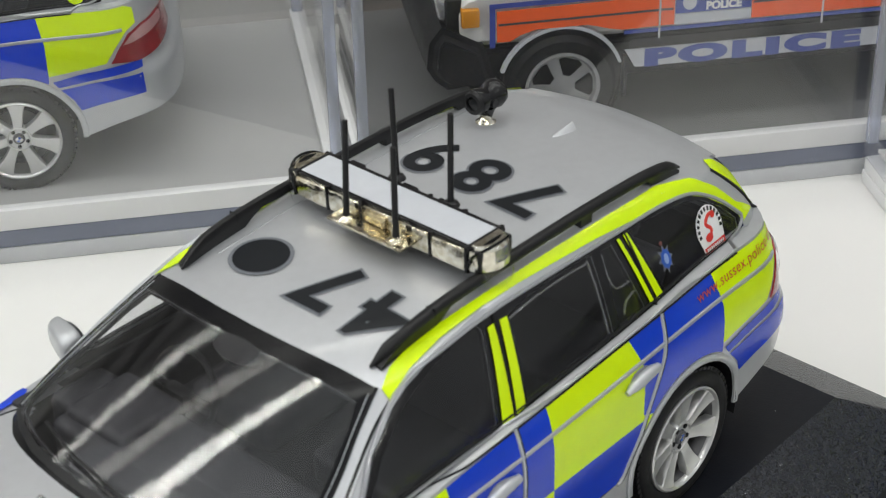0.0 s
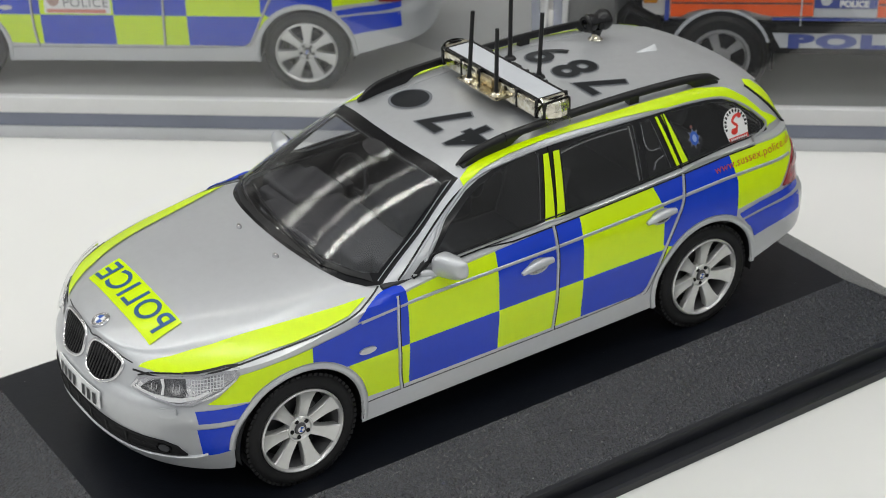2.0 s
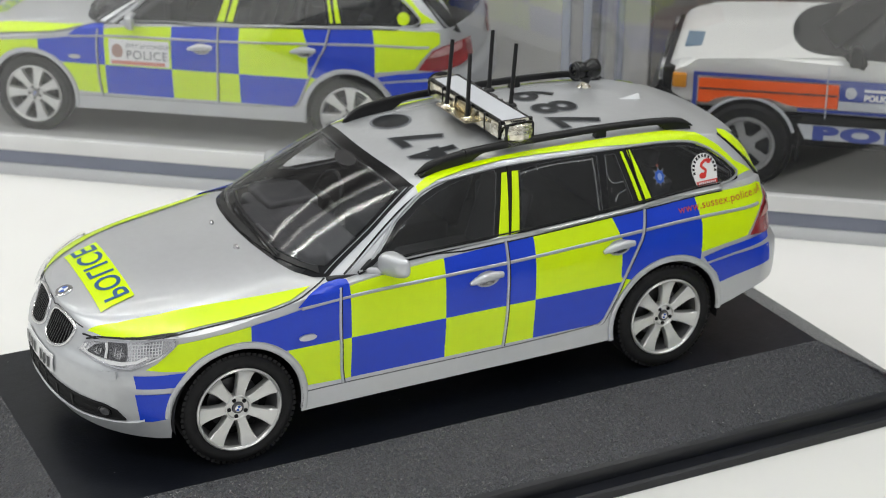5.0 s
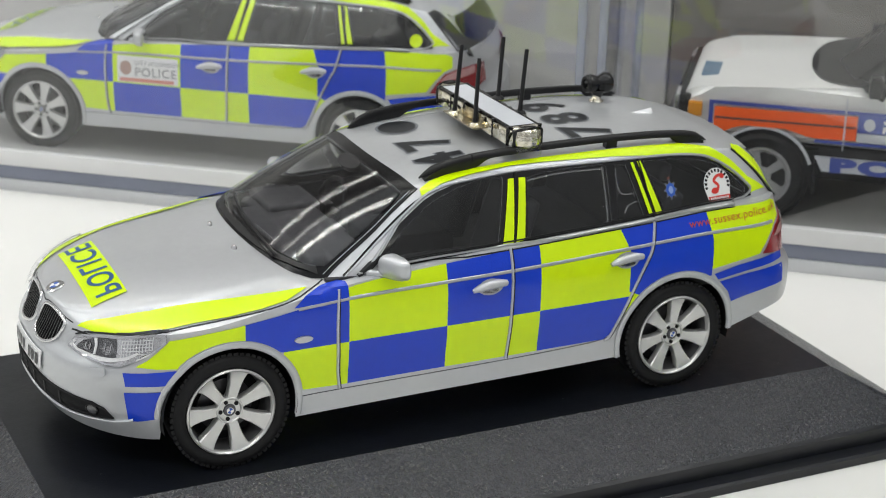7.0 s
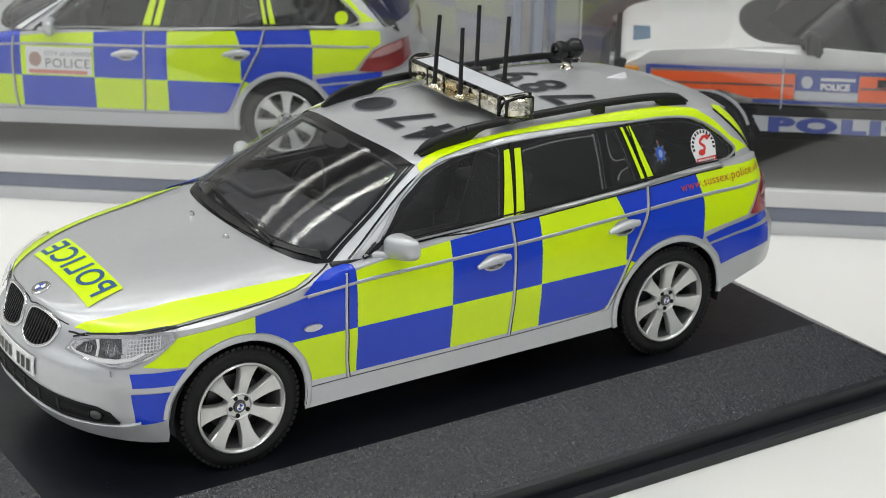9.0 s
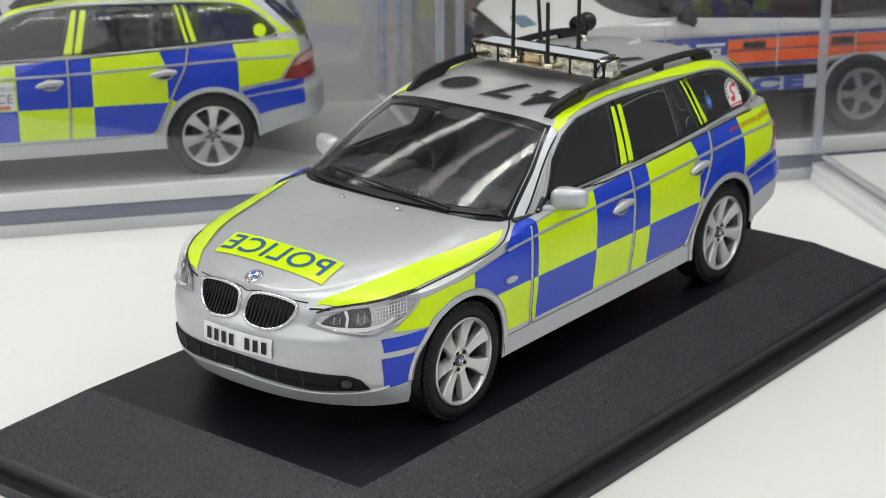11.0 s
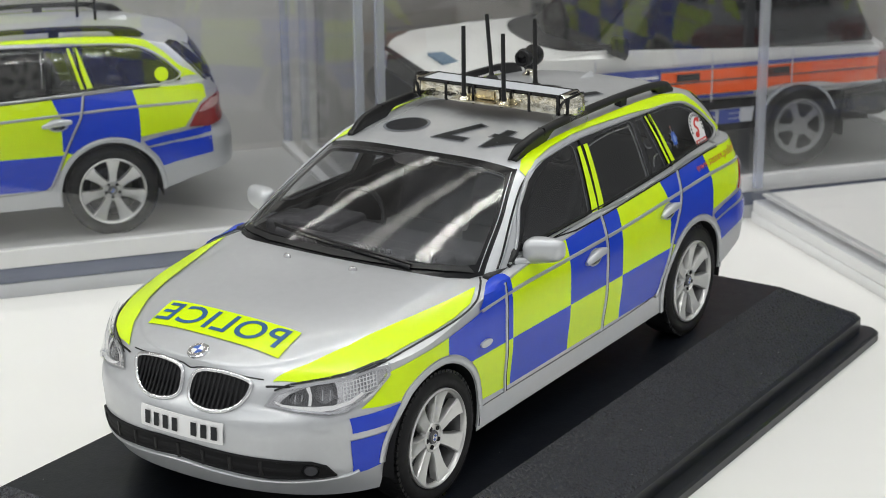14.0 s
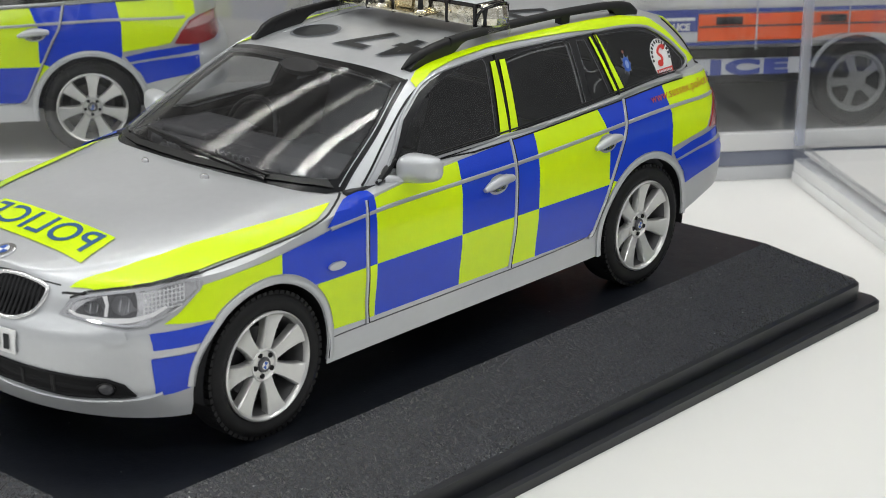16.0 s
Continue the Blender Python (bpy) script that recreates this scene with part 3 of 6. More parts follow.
# Clear insert's edge; its haze paints in the pale reflection running along it.
PANE_RIDGE = clear("moulded_pane_edge", (0.7, 0.7, 0.7), 0.16, 0.15, 0.15)
ACRYLIC = clear("clear_acrylic", (0.96, 0.965, 0.97), 0.022, 0.02, 0.105)
ACRYLIC_CLEAN = clear("clean_acrylic", (0.97, 0.975, 0.98), 0.010, 0.02, 0.05)


def checks(lv):
    """The chequered flanks."""
    mid, low = 0.643, 0.378
    belt = lambda x: shoulder(x) - 0.012
    run = lambda x0, x1: [(x0 + (x1 - x0) * k / 8, belt(x0 + (x1 - x0) * k / 8)) for k in range(9)]
    flank = dict(view=SIDE, both=True)
    lv.patch("check_panel", [(-0.745, mid), (-0.133, mid), *run(-0.133, -0.70), (-0.745, 0.96)], mat=YELLOW, **flank)
    lv.patch("check_panel", [(-0.133, mid), (0.475, mid), *run(0.475, -0.133)], mat=BLUE, **flank)
    lv.patch("check_panel", [(0.475, mid), (1.085, mid), (1.085, 0.93), (1.03, belt(1.03)), *run(1.03, 0.475)[1:]], mat=YELLOW, **flank)
    lv.patch("check_panel", [(1.085, mid + 0.03), *arc(AXLE, WHEEL_R, 0.430, 132, 58), (1.675, 0.735), (1.675, 0.93), (1.64, belt(1.64)), *run(1.64, 1.03)[1:], (1.085, 0.93)], mat=BLUE, **flank)
    lv.patch("check_panel", [(1.675, 0.737), (1.93, 0.775), (2.02, 0.790), (2.085, 0.88), (2.15, 0.955), (2.21, 0.985), (2.20, 1.07), *run(2.15, 1.64), (1.675, 0.93)], mat=YELLOW, **flank)
    lv.patch("check_panel", [(-0.80, low), (-0.745, low), (-0.745, mid), (-1.135, mid), *arc(-AXLE, WHEEL_R, 0.430, 45, 8)], mat=YELLOW, **flank)
    lv.patch("check_panel", [(-0.745, low), (-0.133, low), (-0.133, mid), (-0.745, mid)], mat=BLUE, **flank)
    lv.patch("check_panel", [(-0.133, low), (0.475, low), (0.475, mid), (-0.133, mid)], mat=YELLOW, **flank)
    lv.patch("check_panel", [(0.475, low), (0.93, low), (0.985, 0.41), (1.02, 0.48), (1.085, mid), (0.475, mid)], mat=BLUE, **flank)
    lv.patch("check_panel", [(1.085, mid + 0.03), (1.085, mid - 0.05), (1.045, 0.53), *arc(AXLE, WHEEL_R, 0.430, 152, 132, 5)], mat=YELLOW, **flank)
    # wing
    lv.patch("check_panel", [(-1.36, 0.742), (-1.36, 0.838), (-1.16, 0.862), (-1.05, 0.880), (-0.825, 0.898), (-0.745, 0.905), (-0.745, mid), (-1.135, mid), *arc(-AXLE, WHEEL_R, 0.430, 48, 79)], mat=BLUE, **flank)
    lv.patch("check_panel", [(-1.075, -0.919, 0.893), (-1.015, -0.911, 0.935), (-0.95, -0.882, 0.958), (-0.896, -0.852, 0.969), (-0.829, -0.838, 0.980), (-0.785, -0.842, 0.982), (-0.75, -0.862, 0.978), (-0.745, -0.918, 0.912), (-0.90, -0.917, 0.899)], EDGE, BLUE, 0.009, 0.02, both=True)
    lv.patch("check_panel", [(-1.36, 0.838), (-1.575, 0.815), (-1.77, 0.785), (-1.80, 0.755), (-1.89, 0.675), (-1.95, 0.640), (-1.85, 0.632), (-1.74, 0.63), *arc(-AXLE, WHEEL_R, 0.430, 132, 79)], mat=YELLOW, step=0.05, **flank)
    # bumpers
    lv.patch("bumper_check", [(-2.014, 0.607), (-1.90, 0.612), (-1.735, 0.622), (-1.775, 0.538), (-1.90, 0.533), (-2.006, 0.531)], mat=BLUE, step=0.04, **flank)
    lv.patch("bumper_check", [(-2.013, 0.493), (-1.90, 0.496), (-1.799, 0.500), (-1.832, 0.40), (-1.84, 0.335), (-1.92, 0.318), (-1.99, 0.312)], mat=BLUE, step=0.04, **flank)
    lv.patch("bumper_check", [(1.695, 0.700), (1.86, 0.735), (2.09, 0.765), (2.23, 0.772), (2.228, 0.722), (2.09, 0.709), (1.93, 0.690), (1.725, 0.660)], mat=BLUE, step=0.05, **flank)
    lv.patch("bumper_check", [(1.737, 0.645), (1.93, 0.672), (2.10, 0.687), (2.225, 0.693), (2.235, 0.567), (2.115, 0.553), (1.95, 0.522), (1.840, 0.494), (1.805, 0.57)], mat=BLUE, step=0.05, **flank)
    # moulding, shut lines
    lv.strip("side_moulding", [(-1.05, 0.882), (-0.665, 0.905), (-0.138, 0.912), (0.464, 0.922), (1.235, 0.953), (1.627, 0.968), (2.13, 0.972)], SIDE, TRIM_SILVER, 0.021, 0.010, both=True)
    for line in ([(-0.80, 0.985), (-0.815, 0.80), (-0.81, 0.5), (-0.795, 0.355)], [(0.285, 1.04), (0.285, 0.80), (0.275, 0.5), (0.265, 0.365)], [(1.268, 1.075), (1.235, 0.926), (1.185, 0.829), (1.10, 0.655), (0.985, 0.405), (0.94, 0.37)]):
        lv.strip("shut_line", line, SIDE, SILVER, 0.017, 0.012, both=True)
        lv.strip("shut_gap", [(x + 0.011, z) for x, z in line], SIDE, BLACK, 0.004, 0.0125, both=True)
    lv.strip("sill_line", [(-1.02, 0.343), (-0.79, 0.348), (0.3, 0.353), (0.83, 0.368), (0.96, 0.385)], SIDE, TRIM_DARK, 0.006, 0.003, both=True)
    for a in (-AXLE, AXLE):
        lv.strip("arch_lip", arc(a, WHEEL_R, 0.406, -12 if a < 0 else -4, 192 if a > 0 else 178, 30), SIDE, SILVER, 0.036, 0.014, smooth=0, both=True)


FRONT_WINDOW = [(-0.505, 1.075), (-0.352, 1.208), (-0.185, 1.313), (-0.105, 1.348), (0.015, 1.385), (0.195, 1.418), (0.318, 1.420), (0.328, 1.400), (0.235, 1.068), (-0.065, 1.054), (-0.36, 1.044)]
REAR_WINDOW = [(0.476, 1.395), (0.603, 1.411), (0.758, 1.417), (1.00, 1.413), (1.025, 1.400), (1.0, 1.092), (0.417, 1.068)]
QUARTER_WINDOW = [(1.075, 1.403), (1.155, 1.398), (1.228, 1.101), (1.04, 1.091)]
BOOT_WINDOW = [(1.275, 1.401), (1.476, 1.393), (1.676, 1.372), (1.79, 1.336), (1.899, 1.267), (1.995, 1.172), (1.985, 1.128), (1.90, 1.116), (1.669, 1.112), (1.372, 1.103)]
SIDE_OPENINGS = [shrunk(q) for q in (FRONT_WINDOW, REAR_WINDOW, QUARTER_WINDOW, BOOT_WINDOW)]
SCREEN_HALF = [(-1.035, 0.0, 1.045), (-1.02, 0.30, 1.042), (-0.955, 0.55, 1.035), (-0.888, 0.705, 1.03), (-0.835, 0.757, 1.05), (-0.545, 0.700, 1.19), (-0.36, 0.643, 1.297), (-0.272, 0.600, 1.345), (-0.284, 0.52, 1.363), (-0.316, 0.25, 1.391), (-0.326, 0.0, 1.396)]
SCREEN_FULL = SCREEN_HALF + [(x, -y, z) for x, y, z in SCREEN_HALF[::-1][1:-1]]
SCREEN_OPENING = shrunk([(Vector(p).dot(SCREEN[0]), Vector(p).dot(SCREEN[1])) for p in SCREEN_FULL], 0.010)


def glazing(lv):
    cab = lv.only(1)
    b = dict(view=SIDE, both=True)
    cab.patch("window_surround", [(-0.555, 1.05), (-0.365, 1.232), (-0.195, 1.333), (-0.10, 1.372), (0.02, 1.404), (0.02, 1.03), (-0.1, 1.03), (-0.4, 1.025)], mat=BLACK_GLOSS, lift=0.005, step=0.012, holes=SIDE_OPENINGS[:1], **b)
    cab.patch("window_surround", [(0.018, 1.412), (0.34, 1.434), (0.7, 1.434), (1.2, 1.424), (1.5, 1.413), (1.70, 1.390), (1.82, 1.348), (1.93, 1.28), (2.035, 1.175), (2.03, 1.12), (1.93, 1.108), (1.3, 1.082), (0.5, 1.05), (0.018, 1.034)], mat=BLACK_GLOSS, lift=0.004, step=0.04, holes=SIDE_OPENINGS, **b)
    cab.patch("door_window", FRONT_WINDOW, mat=SIDE_PANE, lift=0.009, step=0.012, **b)
    cab.patch("door_window", REAR_WINDOW, mat=SIDE_PANE, lift=0.006, step=0.05, **b)
    cab.patch("quarter_light", QUARTER_WINDOW, mat=SIDE_PANE, lift=0.006, step=0.05, **b)
    cab.patch("rear_side_window", BOOT_WINDOW, mat=SIDE_PANE, lift=0.006, step=0.05, **b)
    for q in ([(0.354, 1.396), (0.392, 1.397), (0.327, 1.056), (0.256, 1.052)], [(0.425, 1.396), (0.468, 1.394), (0.402, 1.065), (0.345, 1.058)], [(1.188, 1.40), (1.208, 1.40), (1.288, 1.104), (1.262, 1.10)], [(1.236, 1.401), (1.263, 1.401), (1.356, 1.106), (1.312, 1.102)]):
        cab.patch("pillar_stripe", q, mat=YELLOW, lift=0.010, step=0.06, **b)
    belt = [(x, shoulder(x) + 0.024 * min(1.0, max(0.0, (0.4 - x) / 0.7))) for x in (-0.66, -0.5, -0.3, 0, 0.3, 0.6, 0.9, 1.25, 1.6, 1.85)]
    lv.strip("belt_trim", belt + [(1.96, 1.118), (2.02, 1.145), (2.03, 1.175)], SIDE, SILL_TRIM, 0.014, 0.014, both=True)
    lv.strip("belt_gap", [(x, z - 0.014) for x, z in belt[1:]], SIDE, DARK, 0.008, 0.006, both=True)
    lv.strip("belt_seal", [(x, z + 0.019) for x, z in belt[1:]], SIDE, BLACK, 0.012, 0.012, both=True)
    cab.strip("window_trim", [(-0.585, 1.045), (-0.475, 1.145), (-0.37, 1.240), (-0.20, 1.342), (-0.11, 1.379), (0.02, 1.408), (0.34, 1.430), (0.7, 1.430), (1.2, 1.420), (1.5, 1.410), (1.70, 1.387), (1.81, 1.346), (1.92, 1.275), (2.025, 1.175)], SIDE, TRIM_SILVER, 0.017, 0.016, both=True)
    door_frame = [(-0.745, 1.003), (-0.573, 1.125), (-0.406, 1.234), (-0.285, 1.305), (-0.19, 1.350)]
    cab.strip("frame_gap", door_frame, SIDE, BLACK_GLOSS, 0.012, 0.006, both=True)
    cab.strip("frame_trim", [(x + 0.018, z - 0.003) for x, z in door_frame[:4]], SIDE, TRIM_SILVER, 0.007, 0.009, both=True)
    for x0, x1 in ((0.385, 0.335), (1.222, 1.300)):
        cab.strip("pillar_gap", [(x0 + 0.022, 1.425), (x1, 1.05)], SIDE, DARK, 0.012, 0.013, smooth=0, both=True)
    for ridge in ([(0.455, 1.330), (0.47, 1.372), (0.60, 1.388), (0.76, 1.394), (0.97, 1.388), (0.992, 1.370), (0.975, 1.10)], [(1.085, 1.385), (1.075, 1.30), (1.10, 1.24), (1.19, 1.235)], [(1.10, 1.13), (1.13, 1.17), (1.205, 1.19)]):
        cab.strip("pane_ridge", ridge, SIDE, PANE_RIDGE, 0.009, -0.002, both=True, sink=0.008)
    # windscreen
    glass = lv.only(1)
    half = [(-1.105, 0.0, 1.0), (-1.09, 0.25, 1.0), (-1.055, 0.47, 0.99), (-0.985, 0.64, 0.982), (-0.900, 0.757, 0.975), (-0.842, 0.797, 0.992), (-0.536, 0.720, 1.181), (-0.36, 0.662, 1.285), (-0.195, 0.610, 1.378), (-0.215, 0.45, 1.402), (-0.245, 0.20, 1.423), (-0.252, 0.0, 1.427)]
    full = half + [(x, -y, z) for x, y, z in half[::-1][1:-1]]
    glass.patch("screen_border", full, SCREEN, SCREEN_EDGE, 0.004, 0.05, holes=[SCREEN_OPENING])
    full = SCREEN_FULL
    # the pane itself is one even curve
    near = [(u / 20, w / 40) for u in range(-15, 16) for w in range(-9, 22)]
    inside = [lv.uv(q, SCREEN) for q in full]
    lo_w, hi_w = min(q[1] for q in inside), max(q[1] for q in inside)
    mid_w, half_w = (lo_w + hi_w) / 2, (hi_w - lo_w) / 2
    rows, depths = [], []
    powers = lambda u, w: [1, u * u, u**4, w, w * w, u * u * w]
    for u, w in near:
        if lo_w < w < hi_w and abs(u) < 0.59 + 0.13 * (hi_w - w) / (hi_w - lo_w):
            rows.append(powers(u, w))
            depths.append(glass.drop(u, w, SCREEN, 0)[0].dot(SCREEN[2]))
    share = np.linalg.lstsq(np.array(rows), np.array(depths), rcond=None)[0]
    glass.patch("windscreen", full, SCREEN, SCREEN_PANE, 0.018, 0.02, depth=lambda u, w: float(np.dot(powers(u, w), share)) - 0.020 * (1 - ((w - mid_w) / half_w) ** 2) * (1 - (u / 0.8) ** 2))
    glass.patch("rear_view_mirror", disc(-0.055, 0.507, 0.125, 0.052, 30), SCREEN, BLACK, 0.0, 0.03, thick=0.030, depth=lambda u, w: float(np.dot(powers(u, w), share)) + 0.020)
    for s in (-1, 1):
        glass.strip("screen_seal", [(-0.842, s * 0.797, 0.99), (-0.536, s * 0.721, 1.181), (-0.36, s * 0.663, 1.285), (-0.192, s * 0.612, 1.378)], SCREEN, BLACK_GLOSS, 0.012, 0.008)
        glass.strip("screen_trim", [(-0.842, s * 0.776, 1.003), (-0.536, s * 0.703, 1.192), (-0.36, s * 0.646, 1.296), (-0.23, s * 0.605, 1.365)], SCREEN, TRIM_SILVER, 0.005, 0.007)
    # tailgate
    lv.patch("tailgate_window", [(-0.58, 1.10), (0.58, 1.10), (0.54, 1.30), (0.46, 1.345), (-0.46, 1.345), (-0.54, 1.30)], (Y, Z, -X), GLASS, 0.006, 0.06)


def front_end(lv, plate=True):
    # bonnet strips
    near = [(-2.166, -0.455), (-2.02, -0.555), (-1.81, -0.643), (-1.60, -0.695), (-1.40, -0.740), (-1.10, -0.803), (-0.957, -0.827), (-1.011, -0.853), (-1.10, -0.888), (-1.25, -0.893), (-1.44, -0.880), (-1.74, -0.824), (-1.90, -0.772), (-2.03, -0.674), (-2.11, -0.573)]
    lv.patch("bonnet_strip", near, TOP, YELLOW, 0.006, 0.025, both=True)
    lv.strip("bonnet_gap", [(-2.19, -0.43), (-2.13, -0.56), (-2.05, -0.668), (-1.92, -0.772), (-1.75, -0.835), (-1.45, -0.888), (-1.2, -0.908), (-1.06, -0.897), (-0.98, -0.866), (-0.90, -0.824), (-0.855, -0.792)], TOP, BLACK, 0.011, 0.003, both=True)
    lv.strip("bonnet_gap", [(0.41, 0.782), (0.309, 0.786), (0.19, 0.797), (0.063, 0.790), (0.0, 0.778), (-0.063, 0.790), (-0.19, 0.797), (-0.309, 0.786), (-0.41, 0.782)], FRONT, BLACK, 0.007, 0.002)
    for y in (-0.207, 0.226):
        spot, up = lv.drop(-1.17, y, TOP, 0.0)
        jet = part("washer_jet", lathe([(0.0, 0.022), (0.012, 0.019), (0.019, 0.010), (0.021, -0.004), (0.0, -0.004)], 16, "z"), CHROME_SOFT, lv.car, smooth=True)
        jet.location, jet.rotation_euler, jet.scale = spot * S, up.to_track_quat("Z", "X").to_euler(), (0.8, 1.25, 1.0)
    # bonnet lettering, mirrored so that it reads in a driver's mirror
    lv.patch("bonnet_label", [(-1.838, 0.452), (-1.866, -0.404), (-2.072, -0.417), (-2.045, 0.435)], TOP, YELLOW, 0.0055, 0.06)
    lv.letters("lettering", "POLICE", (-2.024, -0.372), (0.020, 0.856), (1, -0.02), 0.208, TOP, TEXT_BLUE, 0.008, 0.04, fat=0.012, spacing=1.09, squeeze=1.10)
    # badge
    spot, up = lv.drop(-2.170, 0.0, TOP, 0.0)
    badge = new("badge")
    badge.parent = lv.car
    badge.location = spot * S
    badge.rotation_euler = up.to_track_quat("Z", "X").to_euler()
    part("badge_rim", lathe([(0.0, 0.0), (0.056, 0.0), (0.056, 0.008), (0.050, 0.013), (0.0, 0.013)], 32, "z"), CHROME, badge, smooth=True)
    part("badge_ring", lathe([(0.0, 0.0135), (0.049, 0.0135), (0.049, 0.0145), (0.0, 0.0145)], 32, "z"), CHROME_SOFT, badge)
    for k in range(4):
        bm = bmesh.new()
        bm.faces.new([bm.verts.new((0, 0, 0.0155))] + [bm.verts.new((0.030 * math.cos(a), 0.030 * math.sin(a), 0.0155)) for a in (math.pi / 2 * (k + j / 6) for j in range(7))])
        part("badge_quarter", bm, WHITE if k % 2 else BADGE_BLUE, badge)
    # kidneys
    kidney = [(-0.040, 0.768), (-0.13, 0.787), (-0.24, 0.786), (-0.345, 0.770), (-0.362, 0.745), (-0.345, 0.695), (-0.30, 0.645), (-0.21, 0.618), (-0.09, 0.626), (-0.035, 0.652), (-0.026, 0.70)]
    for s in (1, -1):
        shape = [(s * y, z) for y, z in kidney]
        lv.patch("grille_opening", shape, FRONT, DARK, 0.003, 0.04, smooth=3)
        loop = [lv.drop(u, v, FRONT, 0.004)[0] for u, v in rounded(shape, 5)]
        for _ in range(4):
            loop = [(loop[i - 1] + loop[i] * 2 + loop[(i + 1) % len(loop)]) / 4 for i in range(len(loop))]
        part("grille_frame", tube(loop + loop[:2], 0.0115, 10), CHROME_SOFT, lv.car, smooth=True)
        for k in range(11):
            y = -(0.055 + 0.027 * k)
            edge = [z for (p, z), (q, w) in zip(rounded(kidney, 8), rounded(kidney, 8)[1:]) if abs(p - y) < 0.012]
            lo, hi = min(edge) + 0.006, max(edge) - 0.006
            ends = [lv.drop(s * y, lo + (hi - lo) * t, FRONT, 0.006)[0] for t in (0, 0.5, 1)]
            part("grille_bar", tube([ends[0], (ends[0] + ends[2]) * 0.25 + ends[1] * 0.5, ends[2]], 0.0065, 6), BLACK_GLOSS, lv.car, smooth=True)
    # lower grille
    low = [(-0.735, 0.325), (-0.71, 0.375), (-0.66, 0.402), (-0.50, 0.415), (-0.36, 0.424), (-0.10, 0.438), (0.10, 0.438), (0.36, 0.424), (0.50, 0.415), (0.66, 0.402), (0.71, 0.375), (0.735, 0.325), (0.5, 0.325), (0.3, 0.345), (0.0, 0.365), (-0.3, 0.345), (-0.5, 0.325)]
    lv.patch("lower_grille", low, FRONT, DARK, 0.004, 0.05)
    lv.strip("grille_lip", low, FRONT, DARK, 0.014, 0.012, closed=True, smooth=0)
    for k in range(-3, 4):
        lv.strip("grille_rib", [(k * 0.15, 0.352 - abs(k) * 0.005), (k * 0.15, 0.428 - abs(k) * 0.005)], FRONT, BLACK, 0.020, 0.012, smooth=0)
    lv.strip("grille_shelf", [(-0.62, 0.352), (-0.3, 0.378), (0, 0.395), (0.3, 0.378), (0.62, 0.352)], FRONT, DARK, 0.030, 0.006)
    lv.strip("bumper_crease", [(-0.80, 0.325), (-0.735, 0.305), (-0.5, 0.300), (-0.25, 0.318), (0, 0.335), (0.25, 0.318), (0.5, 0.300), (0.735, 0.305), (0.80, 0.325)], FRONT, SILVER, 0.020, 0.016)
    for s in (-1, 1):
        lv.strip("fog_lamp_ring", disc(s * 0.655, 0.362, 0.030, 0.030, 16), FRONT, BLACK_GLOSS, 0.008, 0.012, closed=True, smooth=0)
        lv.patch("fog_lamp", disc(s * 0.655, 0.362, 0.024, 0.024, 16), FRONT, LAMP_GLASS, 0.010, 0.03)
    if plate:
        number = lv.patch("number_plate", [(0.232, 0.578), (-0.276, 0.578), (-0.276, 0.474), (0.232, 0.474)], FRONT, WHITE, 0.008, 0.06, thick=0.007)
        for k in range(8):
            if k != 4:
                y = 0.195 - k * 0.0585
                lv.patch("plate_bar", [(y, 0.558), (y - 0.034, 0.558), (y - 0.034, 0.494), (y, 0.494)], FRONT, ROOF_BLACK, 0.0215, 0.06, parent=number)
    # headlamps
    lamp = [(-2.215, -0.455, 0.672), (-2.184, -0.485, 0.728), (-2.141, -0.546, 0.756), (-2.074, -0.636, 0.773), (-1.957, -0.748, 0.790), (-1.830, -0.816, 0.812), (-1.777, -0.848, 0.815), (-1.782, -0.860, 0.775), (-1.864, -0.838, 0.715), (-1.932, -0.806, 0.675), (-2.016, -0.767, 0.636), (-2.079, -0.714, 0.630), (-2.165, -0.579, 0.650)]
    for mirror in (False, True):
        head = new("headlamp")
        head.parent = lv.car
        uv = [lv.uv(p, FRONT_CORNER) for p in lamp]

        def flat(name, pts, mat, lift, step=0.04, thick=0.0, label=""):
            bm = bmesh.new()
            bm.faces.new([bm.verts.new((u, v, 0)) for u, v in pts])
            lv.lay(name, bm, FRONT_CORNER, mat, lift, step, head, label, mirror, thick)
        mu, mv = sum(p[0] for p in uv) / len(uv), sum(p[1] for p in uv) / len(uv)
        flat("lamp_surround", [(mu + (u - mu) * 1.05, mv + (v - mv) * 1.10) for u, v in uv], TRIM_SILVER, 0.002)
        flat("reflector", uv, LAMP_SILVER, 0.005)
        at = lambda *pts: [(mu + u, mv + v) for u, v in pts]
        # Dark patch colours in the shaded zone round the bulbs, over the reflector.
        flat("lamp_housing", rounded(at((-0.265, -0.040), (-0.22, 0.0), (-0.15, 0.028), (-0.06, 0.047), (-0.005, 0.052), (0.0, -0.045), (-0.06, -0.053), (-0.15, -0.051), (-0.22, -0.048)), 3), LAMP_GLASS, 0.0065, 0.03)
        for du, dv, rx, rz in ((-0.188, -0.014, 0.040, 0.026), (-0.060, -0.002, 0.046, 0.040)):
            flat("bulb_bowl", disc(mu + du, mv + dv, rx, rz, 24), LAMP_DARK, 0.009, 0.02, 0.004)
            for k in range(2):
                u = mu + du + rx * (0.50 - 0.75 * k)
                flat("bulb_ridge", [(u, mv + dv - rz * 0.6), (u + 0.005, mv + dv - rz * 0.6), (u + 0.011, mv + dv + rz * 0.55), (u + 0.006, mv + dv + rz * 0.55)], CHROME_SOFT, 0.014, 0.02)
